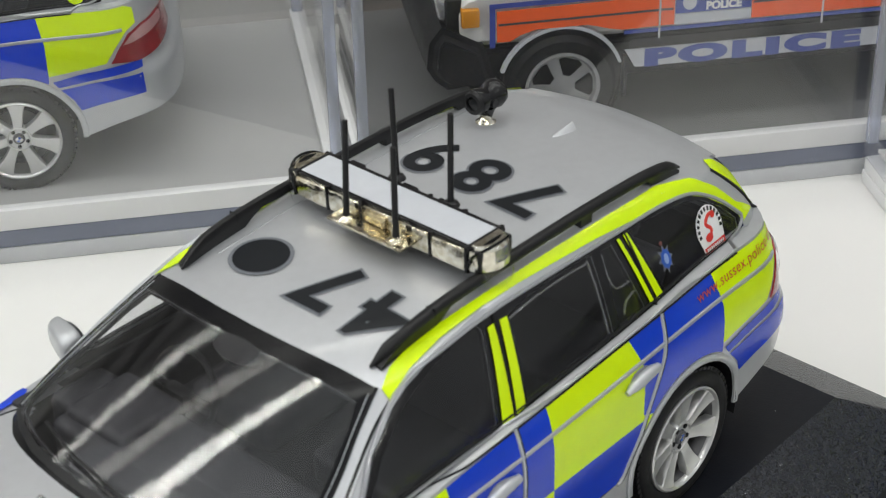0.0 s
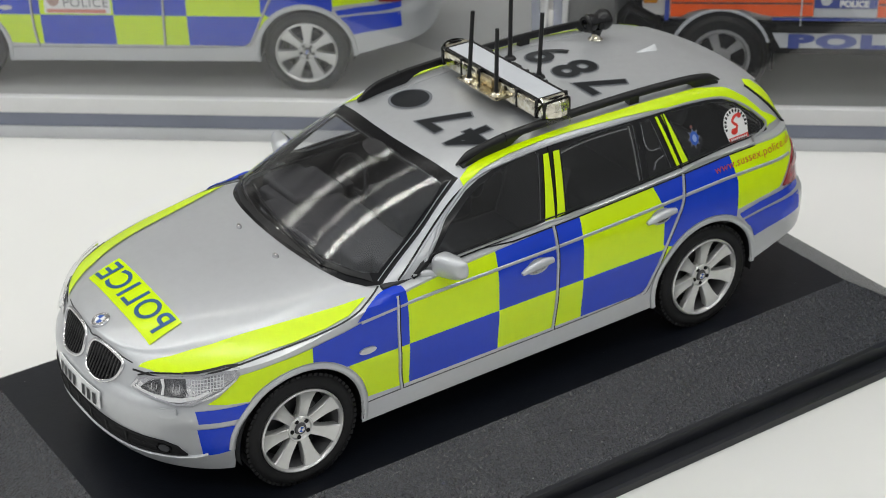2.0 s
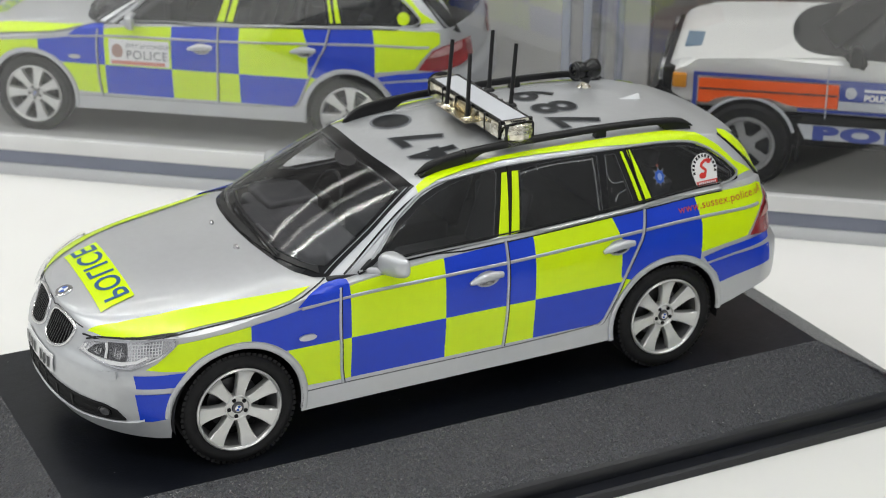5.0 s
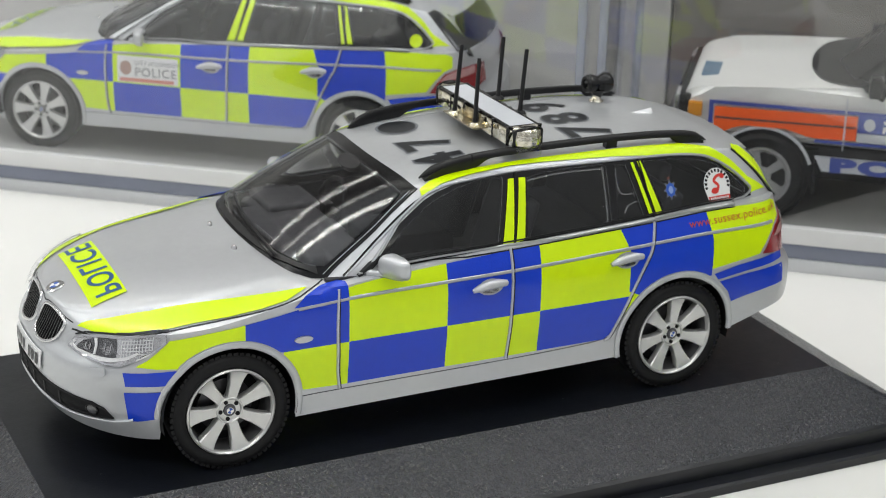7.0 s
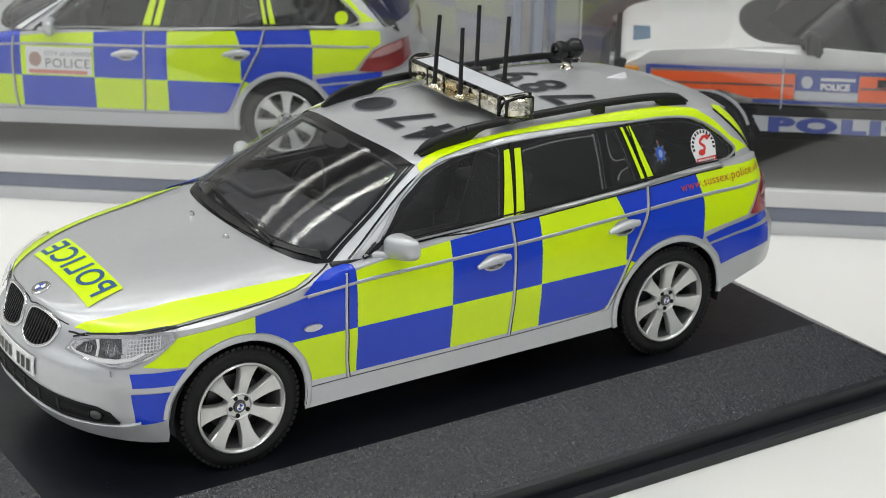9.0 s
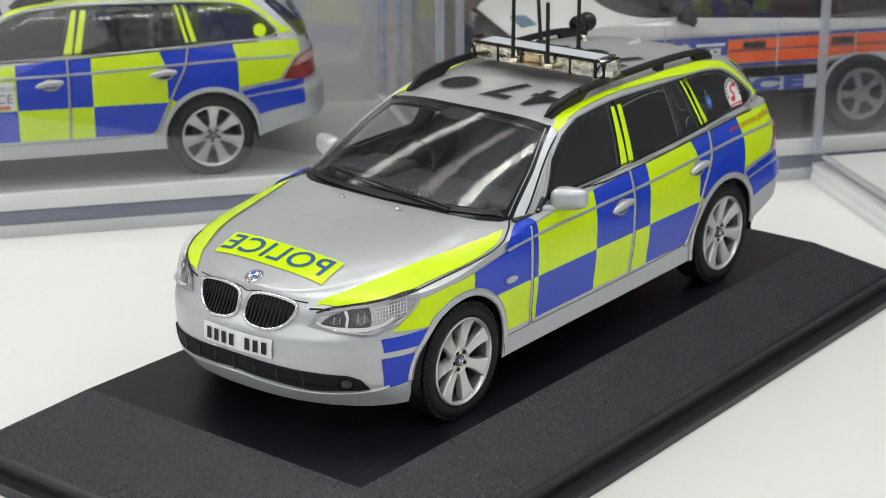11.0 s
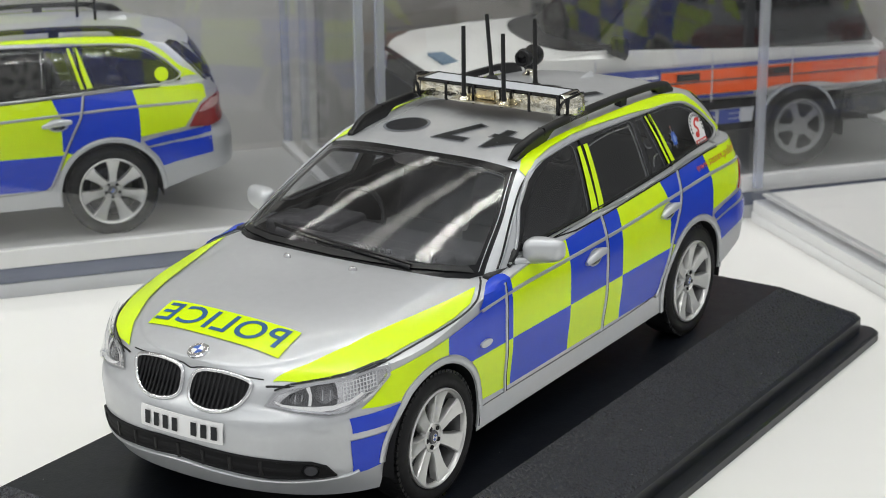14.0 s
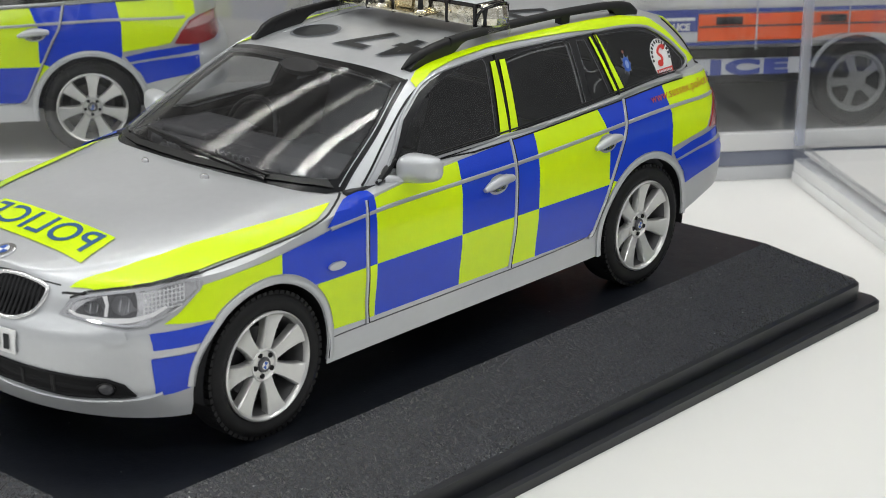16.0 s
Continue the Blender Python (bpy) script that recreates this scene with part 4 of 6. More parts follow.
        flat("lamp_divider", at((-0.140, 0.030), (-0.122, 0.034), (-0.114, 0.0), (-0.122, -0.050), (-0.136, -0.050), (-0.128, 0.0)), LAMP_LIP, 0.016, 0.02, 0.006)
        upper = at((-0.285, -0.030), (-0.25, -0.043), (-0.18, -0.052), (-0.10, -0.056), (-0.02, -0.052), (0.06, -0.035), (0.12, -0.005))
        lower = at((-0.280, -0.040), (-0.25, -0.058), (-0.18, -0.073), (-0.10, -0.080), (-0.02, -0.075), (0.07, -0.050), (0.13, -0.013))
        for k in range(6):
            flat("lamp_crescent", [upper[k], upper[k + 1], lower[k + 1], lower[k]], LAMP_LIP, 0.020, 0.02, 0.006)
        for k in range(11):
            u = mu + 0.030 + 0.0165 * k
            lo, hi = mv - 0.050 + 0.0065 * k, mv + 0.042 + 0.0035 * k
            flat("lamp_rib", [(u, lo), (u + 0.005, lo), (u + 0.005, hi), (u, hi)], WHITE_CLEAR, 0.012, 0.03)
        for k in range(5):
            v = mv - 0.028 + 0.017 * k
            flat("lamp_rib", [(mu + 0.03, v), (mu + 0.20, v + 0.022), (mu + 0.20, v + 0.026), (mu + 0.03, v + 0.004)], WHITE_CLEAR, 0.0125, 0.03)
        rim = [(mu + (u - mu) * 0.97, mv + (v - mv) * 0.93) for u, v in uv]
        for a, b in zip(rim, rim[1:] + rim[:1]):
            n = Vector((b[1] - a[1], a[0] - b[0])).normalized() * 0.0045
            flat("lens_edge", [(a[0] - n.x, a[1] - n.y), (b[0] - n.x, b[1] - n.y), (b[0] + n.x, b[1] + n.y), (a[0] + n.x, a[1] + n.y)], CHROME, 0.022, 0.03)
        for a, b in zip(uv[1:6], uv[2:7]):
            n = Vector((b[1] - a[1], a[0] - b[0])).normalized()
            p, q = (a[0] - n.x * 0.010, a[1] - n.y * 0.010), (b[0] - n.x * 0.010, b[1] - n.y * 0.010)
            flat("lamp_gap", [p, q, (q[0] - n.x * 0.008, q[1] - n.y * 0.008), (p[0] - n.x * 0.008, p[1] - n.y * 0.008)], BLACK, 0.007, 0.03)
        flat("lens", uv, LENS, 0.034, 0.03)
    lv.patch("washer_cover", [(-2.150, -0.650, 0.612), (-2.085, -0.715, 0.618), (-2.080, -0.722, 0.588), (-2.095, -0.708, 0.572), (-2.145, -0.655, 0.570)], FRONT_CORNER, SILVER, 0.020, 0.02, thick=0.018)


def tail_lamps(lv):
    lamp = [(2.035, -0.905, 0.787), (2.080, -0.885, 0.865), (2.14, -0.840, 0.940), (2.22, -0.770, 0.968), (2.36, -0.60, 0.97), (2.44, -0.42, 0.95), (2.46, -0.40, 0.79), (2.36, -0.66, 0.772), (2.187, -0.847, 0.768)]
    for mirror in (False, True):
        bm = bmesh.new()
        bm.faces.new([bm.verts.new((*lv.uv(p, REAR_CORNER), 0)) for p in lamp])
        unit = lv.lay("tail_lamp", bm, REAR_CORNER, LAMP_RED, 0.010, 0.05, None, "dark red tail lamp with a pale upper lens", mirror, 0.008)
        bm = bmesh.new()
        bm.faces.new([bm.verts.new((*lv.uv(p, REAR_CORNER), 0)) for p in ((2.10, -0.870, 0.885), (2.15, -0.835, 0.934), (2.22, -0.770, 0.960), (2.36, -0.60, 0.962), (2.36, -0.60, 0.905), (2.20, -0.79, 0.895))])
        lv.lay("upper_lens", bm, REAR_CORNER, LAMP_PALE, 0.020, 0.05, unit, "", mirror)


def roof_trim(lv, edge=None):
    up = [(-0.188, -0.624, 1.379), (-0.101, -0.581, 1.407), (0.064, -0.539, 1.437), (0.256, -0.522, 1.454), (0.445, -0.517, 1.466), (0.891, -0.544, 1.466), (1.384, -0.584, 1.451), (1.588, -0.583, 1.439), (1.775, -0.616, 1.414), (1.918, -0.664, 1.327), (2.026, -0.706, 1.217), (2.165, -0.70, 1.125)]
    lo = [(-0.192, -0.664, 1.351), (-0.055, -0.638, 1.401), (0.142, -0.606, 1.430), (0.402, -0.603, 1.448), (0.626, -0.607, 1.451), (1.082, -0.623, 1.439), (1.555, -0.640, 1.405), (1.715, -0.649, 1.383), (1.828, -0.673, 1.333), (1.939, -0.705, 1.252), (2.014, -0.729, 1.177), (2.029, -0.744, 1.139)]
    slip = lambda x: min(1.0, max(0.0, (x + 0.10) / 0.25))
    lo = [(x, y - 0.006 * slip(x), z - 0.012 * slip(x)) for x, y, z in lo]
    up = [(x, min(y, -0.573), 1.455) if 0.0 < x < 1.6 else (x, y, z) for x, y, z in up]
    lv.patch("roof_stripe", up + lo[::-1], EDGE, YELLOW, 0.005, 0.025, both=True)
    lv.patch("tail_stripe", [(1.986, -0.541, 1.380), (2.038, -0.542, 1.363), (2.215, -0.564, 1.223), (2.33, -0.60, 1.11), (2.31, -0.62, 1.08), (2.254, -0.655, 1.085), (2.095, -0.650, 1.243), (1.955, -0.603, 1.368)], EDGE, edge or YELLOW, 0.006, 0.05, both=True)
    lv.strip("tail_gap", [(1.95, -0.605, 1.372), (2.09, -0.66, 1.24), (2.24, -0.69, 1.09)], EDGE, BLACK, 0.014, 0.007, both=True)
    # rails
    line = curve((-0.15, 1.412), (-0.08, 1.455), (0.05, 1.490), (0.25, 1.512), (0.6, 1.523), (1.0, 1.525), (1.4, 1.515), (1.62, 1.498), (1.73, 1.475), (1.80, 1.440))
    for s in (-1, 1):
        rail = new("roof_rail")
        rail.parent = lv.car
        bm, rows = bmesh.new(), []
        for k in range(53):
            x = -0.15 + 1.95 * k / 52
            e = min(1, ((x + 0.15) / 0.10 + 0.25), ((1.80 - x) / 0.10 + 0.25))
            y = 0.556 - 0.022 * max(0, -x / 0.15)
            h, w = 0.020 * e, 0.023 * e
            rows.append([bm.verts.new((x, s * (y + dy * w), line(x) + 0.010 + dz * h)) for dy, dz in ((-1, -1), (-1, 0.35), (-0.72, 0.85), (-0.2, 1.0), (0.35, 0.9), (0.85, 0.35), (1, -0.4), (0.9, -1))])
        for p, q in zip(rows, rows[1:]):
            for j in range(8):
                bm.faces.new((p[j], p[(j + 1) % 8], q[(j + 1) % 8], q[j]))
        bm.faces.new(rows[0]), bm.faces.new(rows[-1])
        part("rail_bar", bm, BLACK, rail, smooth=True)
        part("rail_joint", box(0.167, 0.173, s * 0.556 - 0.0235, s * 0.556 + 0.0235, 1.492, 1.536, 0.004), DARK, rail)
        for x0, x1 in ((-0.13, 0.32), (1.075, 1.15), (1.52, 1.775)):
            bm = bmesh.new()
            rows = []
            for k in range(9):
                x = x0 + (x1 - x0) * k / 8
                g = max(0.0, (x - 0.06) / 0.26) if x0 < 0 else max(0.0, (1.66 - x) / 0.14) if x0 > 1.4 else 0.0
                foot = 1.39 + (line(x) - 0.008 - 1.39) * g * g * (3 - 2 * g)
                rows.append([bm.verts.new((x, s * (0.556 + dy), z)) for dy, z in ((-0.024, foot), (-0.022, line(x) - 0.002), (0.021, line(x) - 0.002), (0.014, foot))])
            for p, q in zip(rows, rows[1:]):
                for j in range(3):
                    bm.faces.new((p[j], p[j + 1], q[j + 1], q[j]))
            bm.faces.new(rows[0]), bm.faces.new(rows[-1])
            part("rail_foot", bm, BLACK, rail, smooth=True)
    lv.strip("roof_channel", [(0.0, -0.482, 1.44), (0.2, -0.475, 1.468), (0.8, -0.475, 1.482), (1.4, -0.485, 1.474), (1.78, -0.50, 1.436)], TOP, TRIM_SILVER, 0.010, 0.003, both=True)
    # roof fin
    bm = bmesh.new()
    rows = []
    for x, w, h in ((1.58, 0.004, 0.0), (1.63, 0.022, 0.014), (1.70, 0.030, 0.028), (1.745, 0.028, 0.038), (1.762, 0.018, 0.0)):
        z = roof_mid(x) - 0.004
        rows.append([bm.verts.new((x, y, zz)) for y, zz in ((-w, z), (-w * 0.35, z + h * 0.8), (0, z + h), (w * 0.35, z + h * 0.8), (w, z))])
    for p, q in zip(rows, rows[1:]):
        for j in range(4):
            bm.faces.new((p[j], p[j + 1], q[j + 1], q[j]))
    part("roof_fin", bm, SILVER, lv.car, smooth=True)
    # spoiler
    bm = bmesh.new()
    rows = []
    for k in range(17):
        y = -0.53 + 1.06 * k / 16
        bow = 0.07 * (1 - (y / 0.53) ** 2)
        rows.append([bm.verts.new((x + bow, y, z)) for x, z in ((1.96, 1.385 + bow * 0.25), (2.10, 1.372 + bow * 0.15), (2.135, 1.352 + bow * 0.1), (2.02, 1.335))])
    for p, q in zip(rows, rows[1:]):
        for j in range(3):
            bm.faces.new((p[j], p[j + 1], q[j + 1], q[j]))
    bm.faces.new(rows[0]), bm.faces.new(rows[-1])
    part("spoiler", bm, SILVER, lv.car, smooth=True)
    lv.patch("spoiler_glass", [(-0.50, 1.30), (0.50, 1.30), (0.50, 1.335), (-0.50, 1.335)], (Y, Z, -X), GLASS, 0.009, 0.06)


def door_mirror(car, s):
    m = new("door_mirror")
    m.parent = car
    bm = bmesh.new()
    rows, count = [], 28
    for k in range(15):
        t = -math.cos(math.pi * (k + 0.35) / 14.7)
        swell = max(0.0, 1 - abs(t) ** 3.6) ** (1 / 3.6)
        y, h, d = 0.958 + 0.106 * t, 0.070 * swell * (1 - 0.12 * t), 0.072 * swell * (1 - 0.24 * t)
        row = []
        for j in range(count):
            a = 2 * math.pi * j / count
            ca, sa = math.cos(a), math.sin(a)
            px = math.copysign(abs(ca) ** 0.75, ca)
            pz = math.copysign(abs(sa) ** 0.68, sa)
            row.append(bm.verts.new((-0.464 + 0.020 * t + (px if px < 0 else px * 0.45) * d, s * y, 1.058 + 0.008 * t + pz * h)))
        rows.append(row)
    for p, q in zip(rows, rows[1:]):
        for j in range(count):
            bm.faces.new((p[j], p[(j + 1) % count], q[(j + 1) % count], q[j]))
    bm.faces.new(rows[0]), bm.faces.new(rows[-1])
    part("housing", bm, SILVER, m, smooth=True)
    bm = bmesh.new()
    ring = [bm.verts.new((-0.4285, s * (0.960 + 0.080 * math.cos(a)), 1.058 + 0.056 * math.sin(a))) for a in (2 * math.pi * k / 24 for k in range(24))]
    bm.faces.new(ring)
    part("mirror_glass", bm, CHROME, m)
    part("arm", tube([(-0.60, s * 0.835, 1.005), (-0.55, s * 0.868, 1.002), (-0.50, s * 0.905, 1.012)], [0.030, 0.022, 0.026], 12), SILVER, m, smooth=True)
    part("sail_panel", tube([(-0.66, s * 0.842, 0.995), (-0.58, s * 0.832, 1.045), (-0.505, s * 0.818, 1.085)], [0.014, 0.024, 0.010], 8), BLACK, m, smooth=True)


def door_handle(lv, x, z, s):
    h = new("door_handle")
    h.parent = lv.car
    mirror = s > 0
    bm = bmesh.new()
    bm.faces.new([bm.verts.new((u, v, 0)) for u, v in disc(x + 0.015, z - 0.006, 0.082, 0.050, 24)])
    lv.lay("handle_cup", bm, SIDE, TRIM_SILVER, 0.006, 0.03, h, "", mirror)
    bm = bmesh.new()
    bm.faces.new([bm.verts.new((u, v, 0)) for u, v in disc(x + 0.015, z - 0.026, 0.055, 0.017, 20)])
    lv.lay("handle_shade", bm, SIDE, LAMP_DARK, 0.008, 0.03, h, "", mirror)
    pts = [(x - 0.105, z - 0.012), (x - 0.06, z), (x, z + 0.012), (x + 0.06, z + 0.016), (x + 0.112, z + 0.012)]
    y = -0.93
    part("handle_bar", tube([(a, -s * (y - 0.012), b) for a, b in pts], [0.012, 0.024, 0.028, 0.027, 0.019], 12), SILVER, h, smooth=True)
    part("handle_cap", tube([(x + 0.085, -s * (y - 0.014), z + 0.012), (x + 0.118, -s * (y - 0.006), z + 0.010)], [0.018, 0.014], 10), SILVER, h, smooth=True)


def wipers(lv):
    glass = lv.only(1)
    low = [(-1.066, 0.0, 1.024), (-1.052, 0.25, 1.024), (-1.017, 0.47, 1.016), (-0.947, 0.64, 1.006), (-0.865, 0.765, 0.998)]
    top = [(-0.855, 0.715, 1.03), (-0.93, 0.63, 1.032), (-0.99, 0.47, 1.04), (-1.015, 0.3, 1.045), (-1.03, 0.0, 1.05)]
    half = low + top
    glass.patch("scuttle", half + [(x, -y, z) for x, y, z in half[::-1][1:-1]], SCREEN, BLACK, 0.012, 0.05)
    for y0, y1, x, z in ((0.10, 0.24, -1.008, 1.072), (-0.30, -0.09, -0.988, 1.083)):
        for k in range(6):
            y = y0 + (y1 - y0) * k / 5
            glass.strip("vent_slot", disc(y, 0.81 * x + 0.586 * z + 0.05 * y * y, 0.010, 0.007, 10), SCREEN, VENT_RING, 0.005, 0.020, closed=True, smooth=0)
    w = new("wiper")
    w.parent = lv.car
    line = [(-0.917, 0.508, 1.092), (-0.968, 0.302, 1.090), (-1.003, 0.024, 1.079), (-1.016, -0.244, 1.065), (-1.011, -0.470, 1.043)]
    glass.strip("wiper_blade", line, SCREEN, BLACK, 0.016, 0.024, parent=w)
    glass.strip("wiper_arm", [(x - 0.016, y, z - 0.013) for x, y, z in line[1:]], SCREEN, BLACK_GLOSS, 0.020, 0.026, parent=w)



def roof_numbers(lv):
    for text, x, y in (("4", 0.205, -0.475), ("7", 0.225, -0.185), ("7", 1.235, -0.385), ("8", 1.235, -0.108), ("9", 1.235, 0.178)):
        lv.letters("roof_number", text, (x + 0.004, y), (0.0, 1.0), (-1.0, 0.0), 0.405, TOP, GREY_EDGE, 0.004, 0.06, fat=0.050)
        lv.letters("roof_number", text, (x + 0.004, y), (0.0, 1.0), (-1.0, 0.0), 0.405, TOP, ROOF_BLACK, 0.006, 0.06, fat=0.022)
    lv.patch("roof_dot", disc(0.083, 0.302, 0.134, 0.142, 36), TOP, GREY_EDGE, 0.004, 0.06)
    lv.patch("roof_dot", disc(0.083, 0.302, 0.116, 0.124, 36), TOP, ROOF_BLACK, 0.006, 0.06)


DULL_CROWN = material("crown_print", (0.16, 0.06, 0.05), 0.4)


def stickers(lv):
    star = []
    for k in range(16):
        r = 0.062 if k % 2 == 0 else 0.036
        star.append((1.438 + r * 0.85 * math.cos(math.pi * k / 8), 1.222 + r * math.sin(math.pi * k / 8)))
    lv.patch("crest_star", star, SIDE, GREY_EDGE, 0.009, 0.05)
    lv.patch("crest_star", [(1.438 + (x - 1.438) * 0.8, 1.222 + (z - 1.222) * 0.8) for x, z in star], SIDE, material("crest_blue", (0.09, 0.11, 0.30), 0.35), 0.0105, 0.05)
    lv.patch("crest_disc", disc(1.438, 1.222, 0.032, 0.038), SIDE, BADGE_BLUE, 0.012, 0.05)
    lv.patch("crest_centre", disc(1.438, 1.222, 0.016, 0.022, 16), SIDE, material("pale_blue", (0.25, 0.34, 0.62), 0.4), 0.0135, 0.05)
    lv.patch("crest_crown", [(1.424, 1.280), (1.442, 1.280), (1.444, 1.292), (1.433, 1.298), (1.422, 1.292)], SIDE, DULL_CROWN, 0.0125, 0.05)
    cx, cz = 1.782, 1.215
    lv.patch("sticker", [(cx + 0.085, 1.122), *[(cx + 0.098 * math.cos(radians(a)), cz + 0.092 * math.sin(radians(a))) for a in range(-20, 201, 10)], (cx - 0.075, 1.122)], SIDE, WHITE, 0.009, 0.05, label="white round sticker with red emblem")
    lv.patch("sticker_band", [(cx - 0.072, 1.122), (cx + 0.084, 1.124), (cx + 0.086, 1.150), (cx - 0.076, 1.148)], SIDE, RED, 0.011, 0.05)
    lv.strip("sticker_mark", [(cx + 0.035, cz + 0.050), (cx + 0.005, cz + 0.045), (cx - 0.020, cz + 0.020), (cx + 0.010, cz - 0.010), (cx - 0.012, cz - 0.040)], SIDE, RED, 0.022, 0.012)
    lv.patch("sticker_mark", disc(cx + 0.040, cz + 0.043, 0.017, 0.015, 14), SIDE, RED, 0.0125, 0.05)
    lv.patch("sticker_mark", disc(cx - 0.022, cz - 0.036, 0.028, 0.018, 16), SIDE, RED, 0.0125, 0.05)
    for k in range(13):
        a = radians(192 - k * 17)
        u, w = Vector((math.cos(a), math.sin(a))), Vector((-math.sin(a), math.cos(a)))
        c = Vector((cx, cz)) + Vector((u.x * 0.083, u.y * 0.078))
        lv.patch("sticker_bar", [tuple(c + u * p * 0.009 + w * q * 0.007) for p, q in ((-1, -1), (1, -1), (1, 1), (-1, 1))], SIDE, ROOF_BLACK, 0.011, 0.05)
    for k in range(9):
        x = cx - 0.062 + 0.0155 * k
        lv.patch("sticker_bar", [(x, 1.130), (x + 0.010, 1.130), (x + 0.010, 1.142), (x, 1.142)], SIDE, WHITE, 0.0125, 0.05)
    lv.letters("lettering", "www.sussex.police.uk", (1.51, 1.010), (1.0, 0.036), (-0.036, 1.0), 0.070, SIDE, ORANGE_RED, 0.0075, 0.05, fat=0.0, spacing=1.07)


def light_bar(car):
    bar = new("light_bar")
    bar.parent = car
    x0, x1, y0, y1, z0, z1 = 0.425, 0.660, -0.61, 0.545, 1.545, 1.655
    part("bar_core", box(x0 + 0.02, x1 - 0.02, y0 + 0.04, y1 - 0.04, z0 + 0.01, z1 - 0.006, 0.008), BLACK, bar)
    part("top_panel", box(x0 + 0.034, x1 - 0.034, y0 + 0.10, y1 - 0.10, z1 - 0.008, z1 + 0.004, 0.003), PANEL, bar, "pale grey reflective top panel")
    for x in (x0 + 0.024, x1 - 0.024):
        part("panel_edge", box(x - 0.008, x + 0.008, y0 + 0.08, y1 - 0.08, z1 - 0.012, z1 + 0.006, 0.003), BLACK_GLOSS, bar)
    span = (y1 - y0 - 0.20) / 5
    for k in range(5):
        a = y0 + 0.10 + span * k
        for f, b in ((x0, x0 + 0.03), (x1 - 0.03, x1)):
            part("lamp_module", box(f, b, a + 0.008, a + span - 0.008, z0 + 0.006, z1 - 0.008, 0.010), FOIL, bar, "crumpled silver foil lamp module", smooth=True)
        for x in (x0 + 0.012, x1 - 0.012):
            part("divider", tube([(x, a, z0 + 0.002), (x, a + 0.004, z1 + 0.004)], 0.0125, 8), BLACK_GLOSS, bar, smooth=True)
    for end, s in ((y0, -1), (y1, 1)):
        bm = bmesh.new()
        rows = []
        for k in range(9):
            a = math.pi * k / 8
            dx, dy = 0.1125 * math.cos(a), 0.10 * math.sin(a)
            cut = 1 - 0.10 * math.sin(a)
            rows.append([bm.verts.new((0.5425 + dx * c, end - s * 0.10 + s * dy * c, z)) for c, z in ((0.80, z0 - 0.004), (0.97, z0 + 0.012), (1.0, z0 + 0.045), (0.92 * cut / cut, z1 - 0.012), (0.72, z1 + 0.006))])
        for p, q in zip(rows, rows[1:]):
            for j in range(4):
                bm.faces.new((p[j], p[j + 1], q[j + 1], q[j]))
        bm.faces.new([r[-1] for r in rows]), bm.faces.new([r[0] for r in rows])
        part("end_lamp", bm, FOIL, bar, "faceted silver foil end lamp")
        for reach, girth_y in ((0.045, 0.62), (0.078, 0.42)):
            edge = [(0.5425 + 0.116 * math.cos(math.pi * k / 10), end - s * (0.100 - reach * math.sin(math.pi * k / 10)), z0 + 0.004 + (z1 - z0 + 0.006) * math.sin(math.pi * k / 10) ** girth_y) for k in range(11)]
            part("end_wire", tube(edge, 0.006, 6), BLACK_GLOSS, bar, smooth=True)
        part("end_band", box(0.436, 0.649, end - s * 0.103 - 0.006, end - s * 0.103 + 0.006, z0, z1 + 0.008, 0.003), BLACK, bar)
        part("foot", lathe([(0.0, 1.452), (0.060, 1.455), (0.092, 1.475), (0.105, 1.515), (0.100, 1.548), (0.0, 1.548)], 28, "z", (0.545, end - s * 0.085, 0)), LENS, bar, "clear round plastic foot", smooth=True)
    part("bracket", box(0.335, 0.46, -0.245, 0.170, 1.576, 1.588, 0.004), FOIL, bar)
    part("light_sensor", box(0.405, 0.45, -0.095, 0.03, 1.59, 1.642, 0.014), material("gold_foil", (0.80, 0.67, 0.42), 0.22, 1.0, 0, 0.4, 1500, 0.7, 1800), bar, "brass coloured centre lamp", smooth=True)
    for foot, top in (((0.378, 0.096, 1.588), (0.436, 0.134, 2.004)), ((0.384, -0.176, 1.588), (0.412, -0.152, 1.99)), ((0.672, 0.085, 1.655), (0.735, 0.160, 2.022)), ((0.664, -0.222, 1.645), (0.714, -0.186, 2.028))):
        part("aerial", tube([foot, [f * 0.9 + t * 0.1 for f, t in zip(foot, top)], top], [0.019, 0.0135, 0.0125], 12), BLACK, bar, "thin black upright aerial", smooth=True)
        part("aerial_base", lathe([(0.0, -0.004), (0.040, -0.004), (0.032, 0.010), (0.020, 0.016), (0.0, 0.018)], 18, "z", foot), FOIL if foot[0] < 0.5 else BLACK, bar, smooth=True)
    for y in (0.30, 0.0, -0.2):
        part("clip", box(0.640, 0.672, y - 0.04, y + 0.04, 1.625, 1.652, 0.006), BLACK_GLOSS, bar)


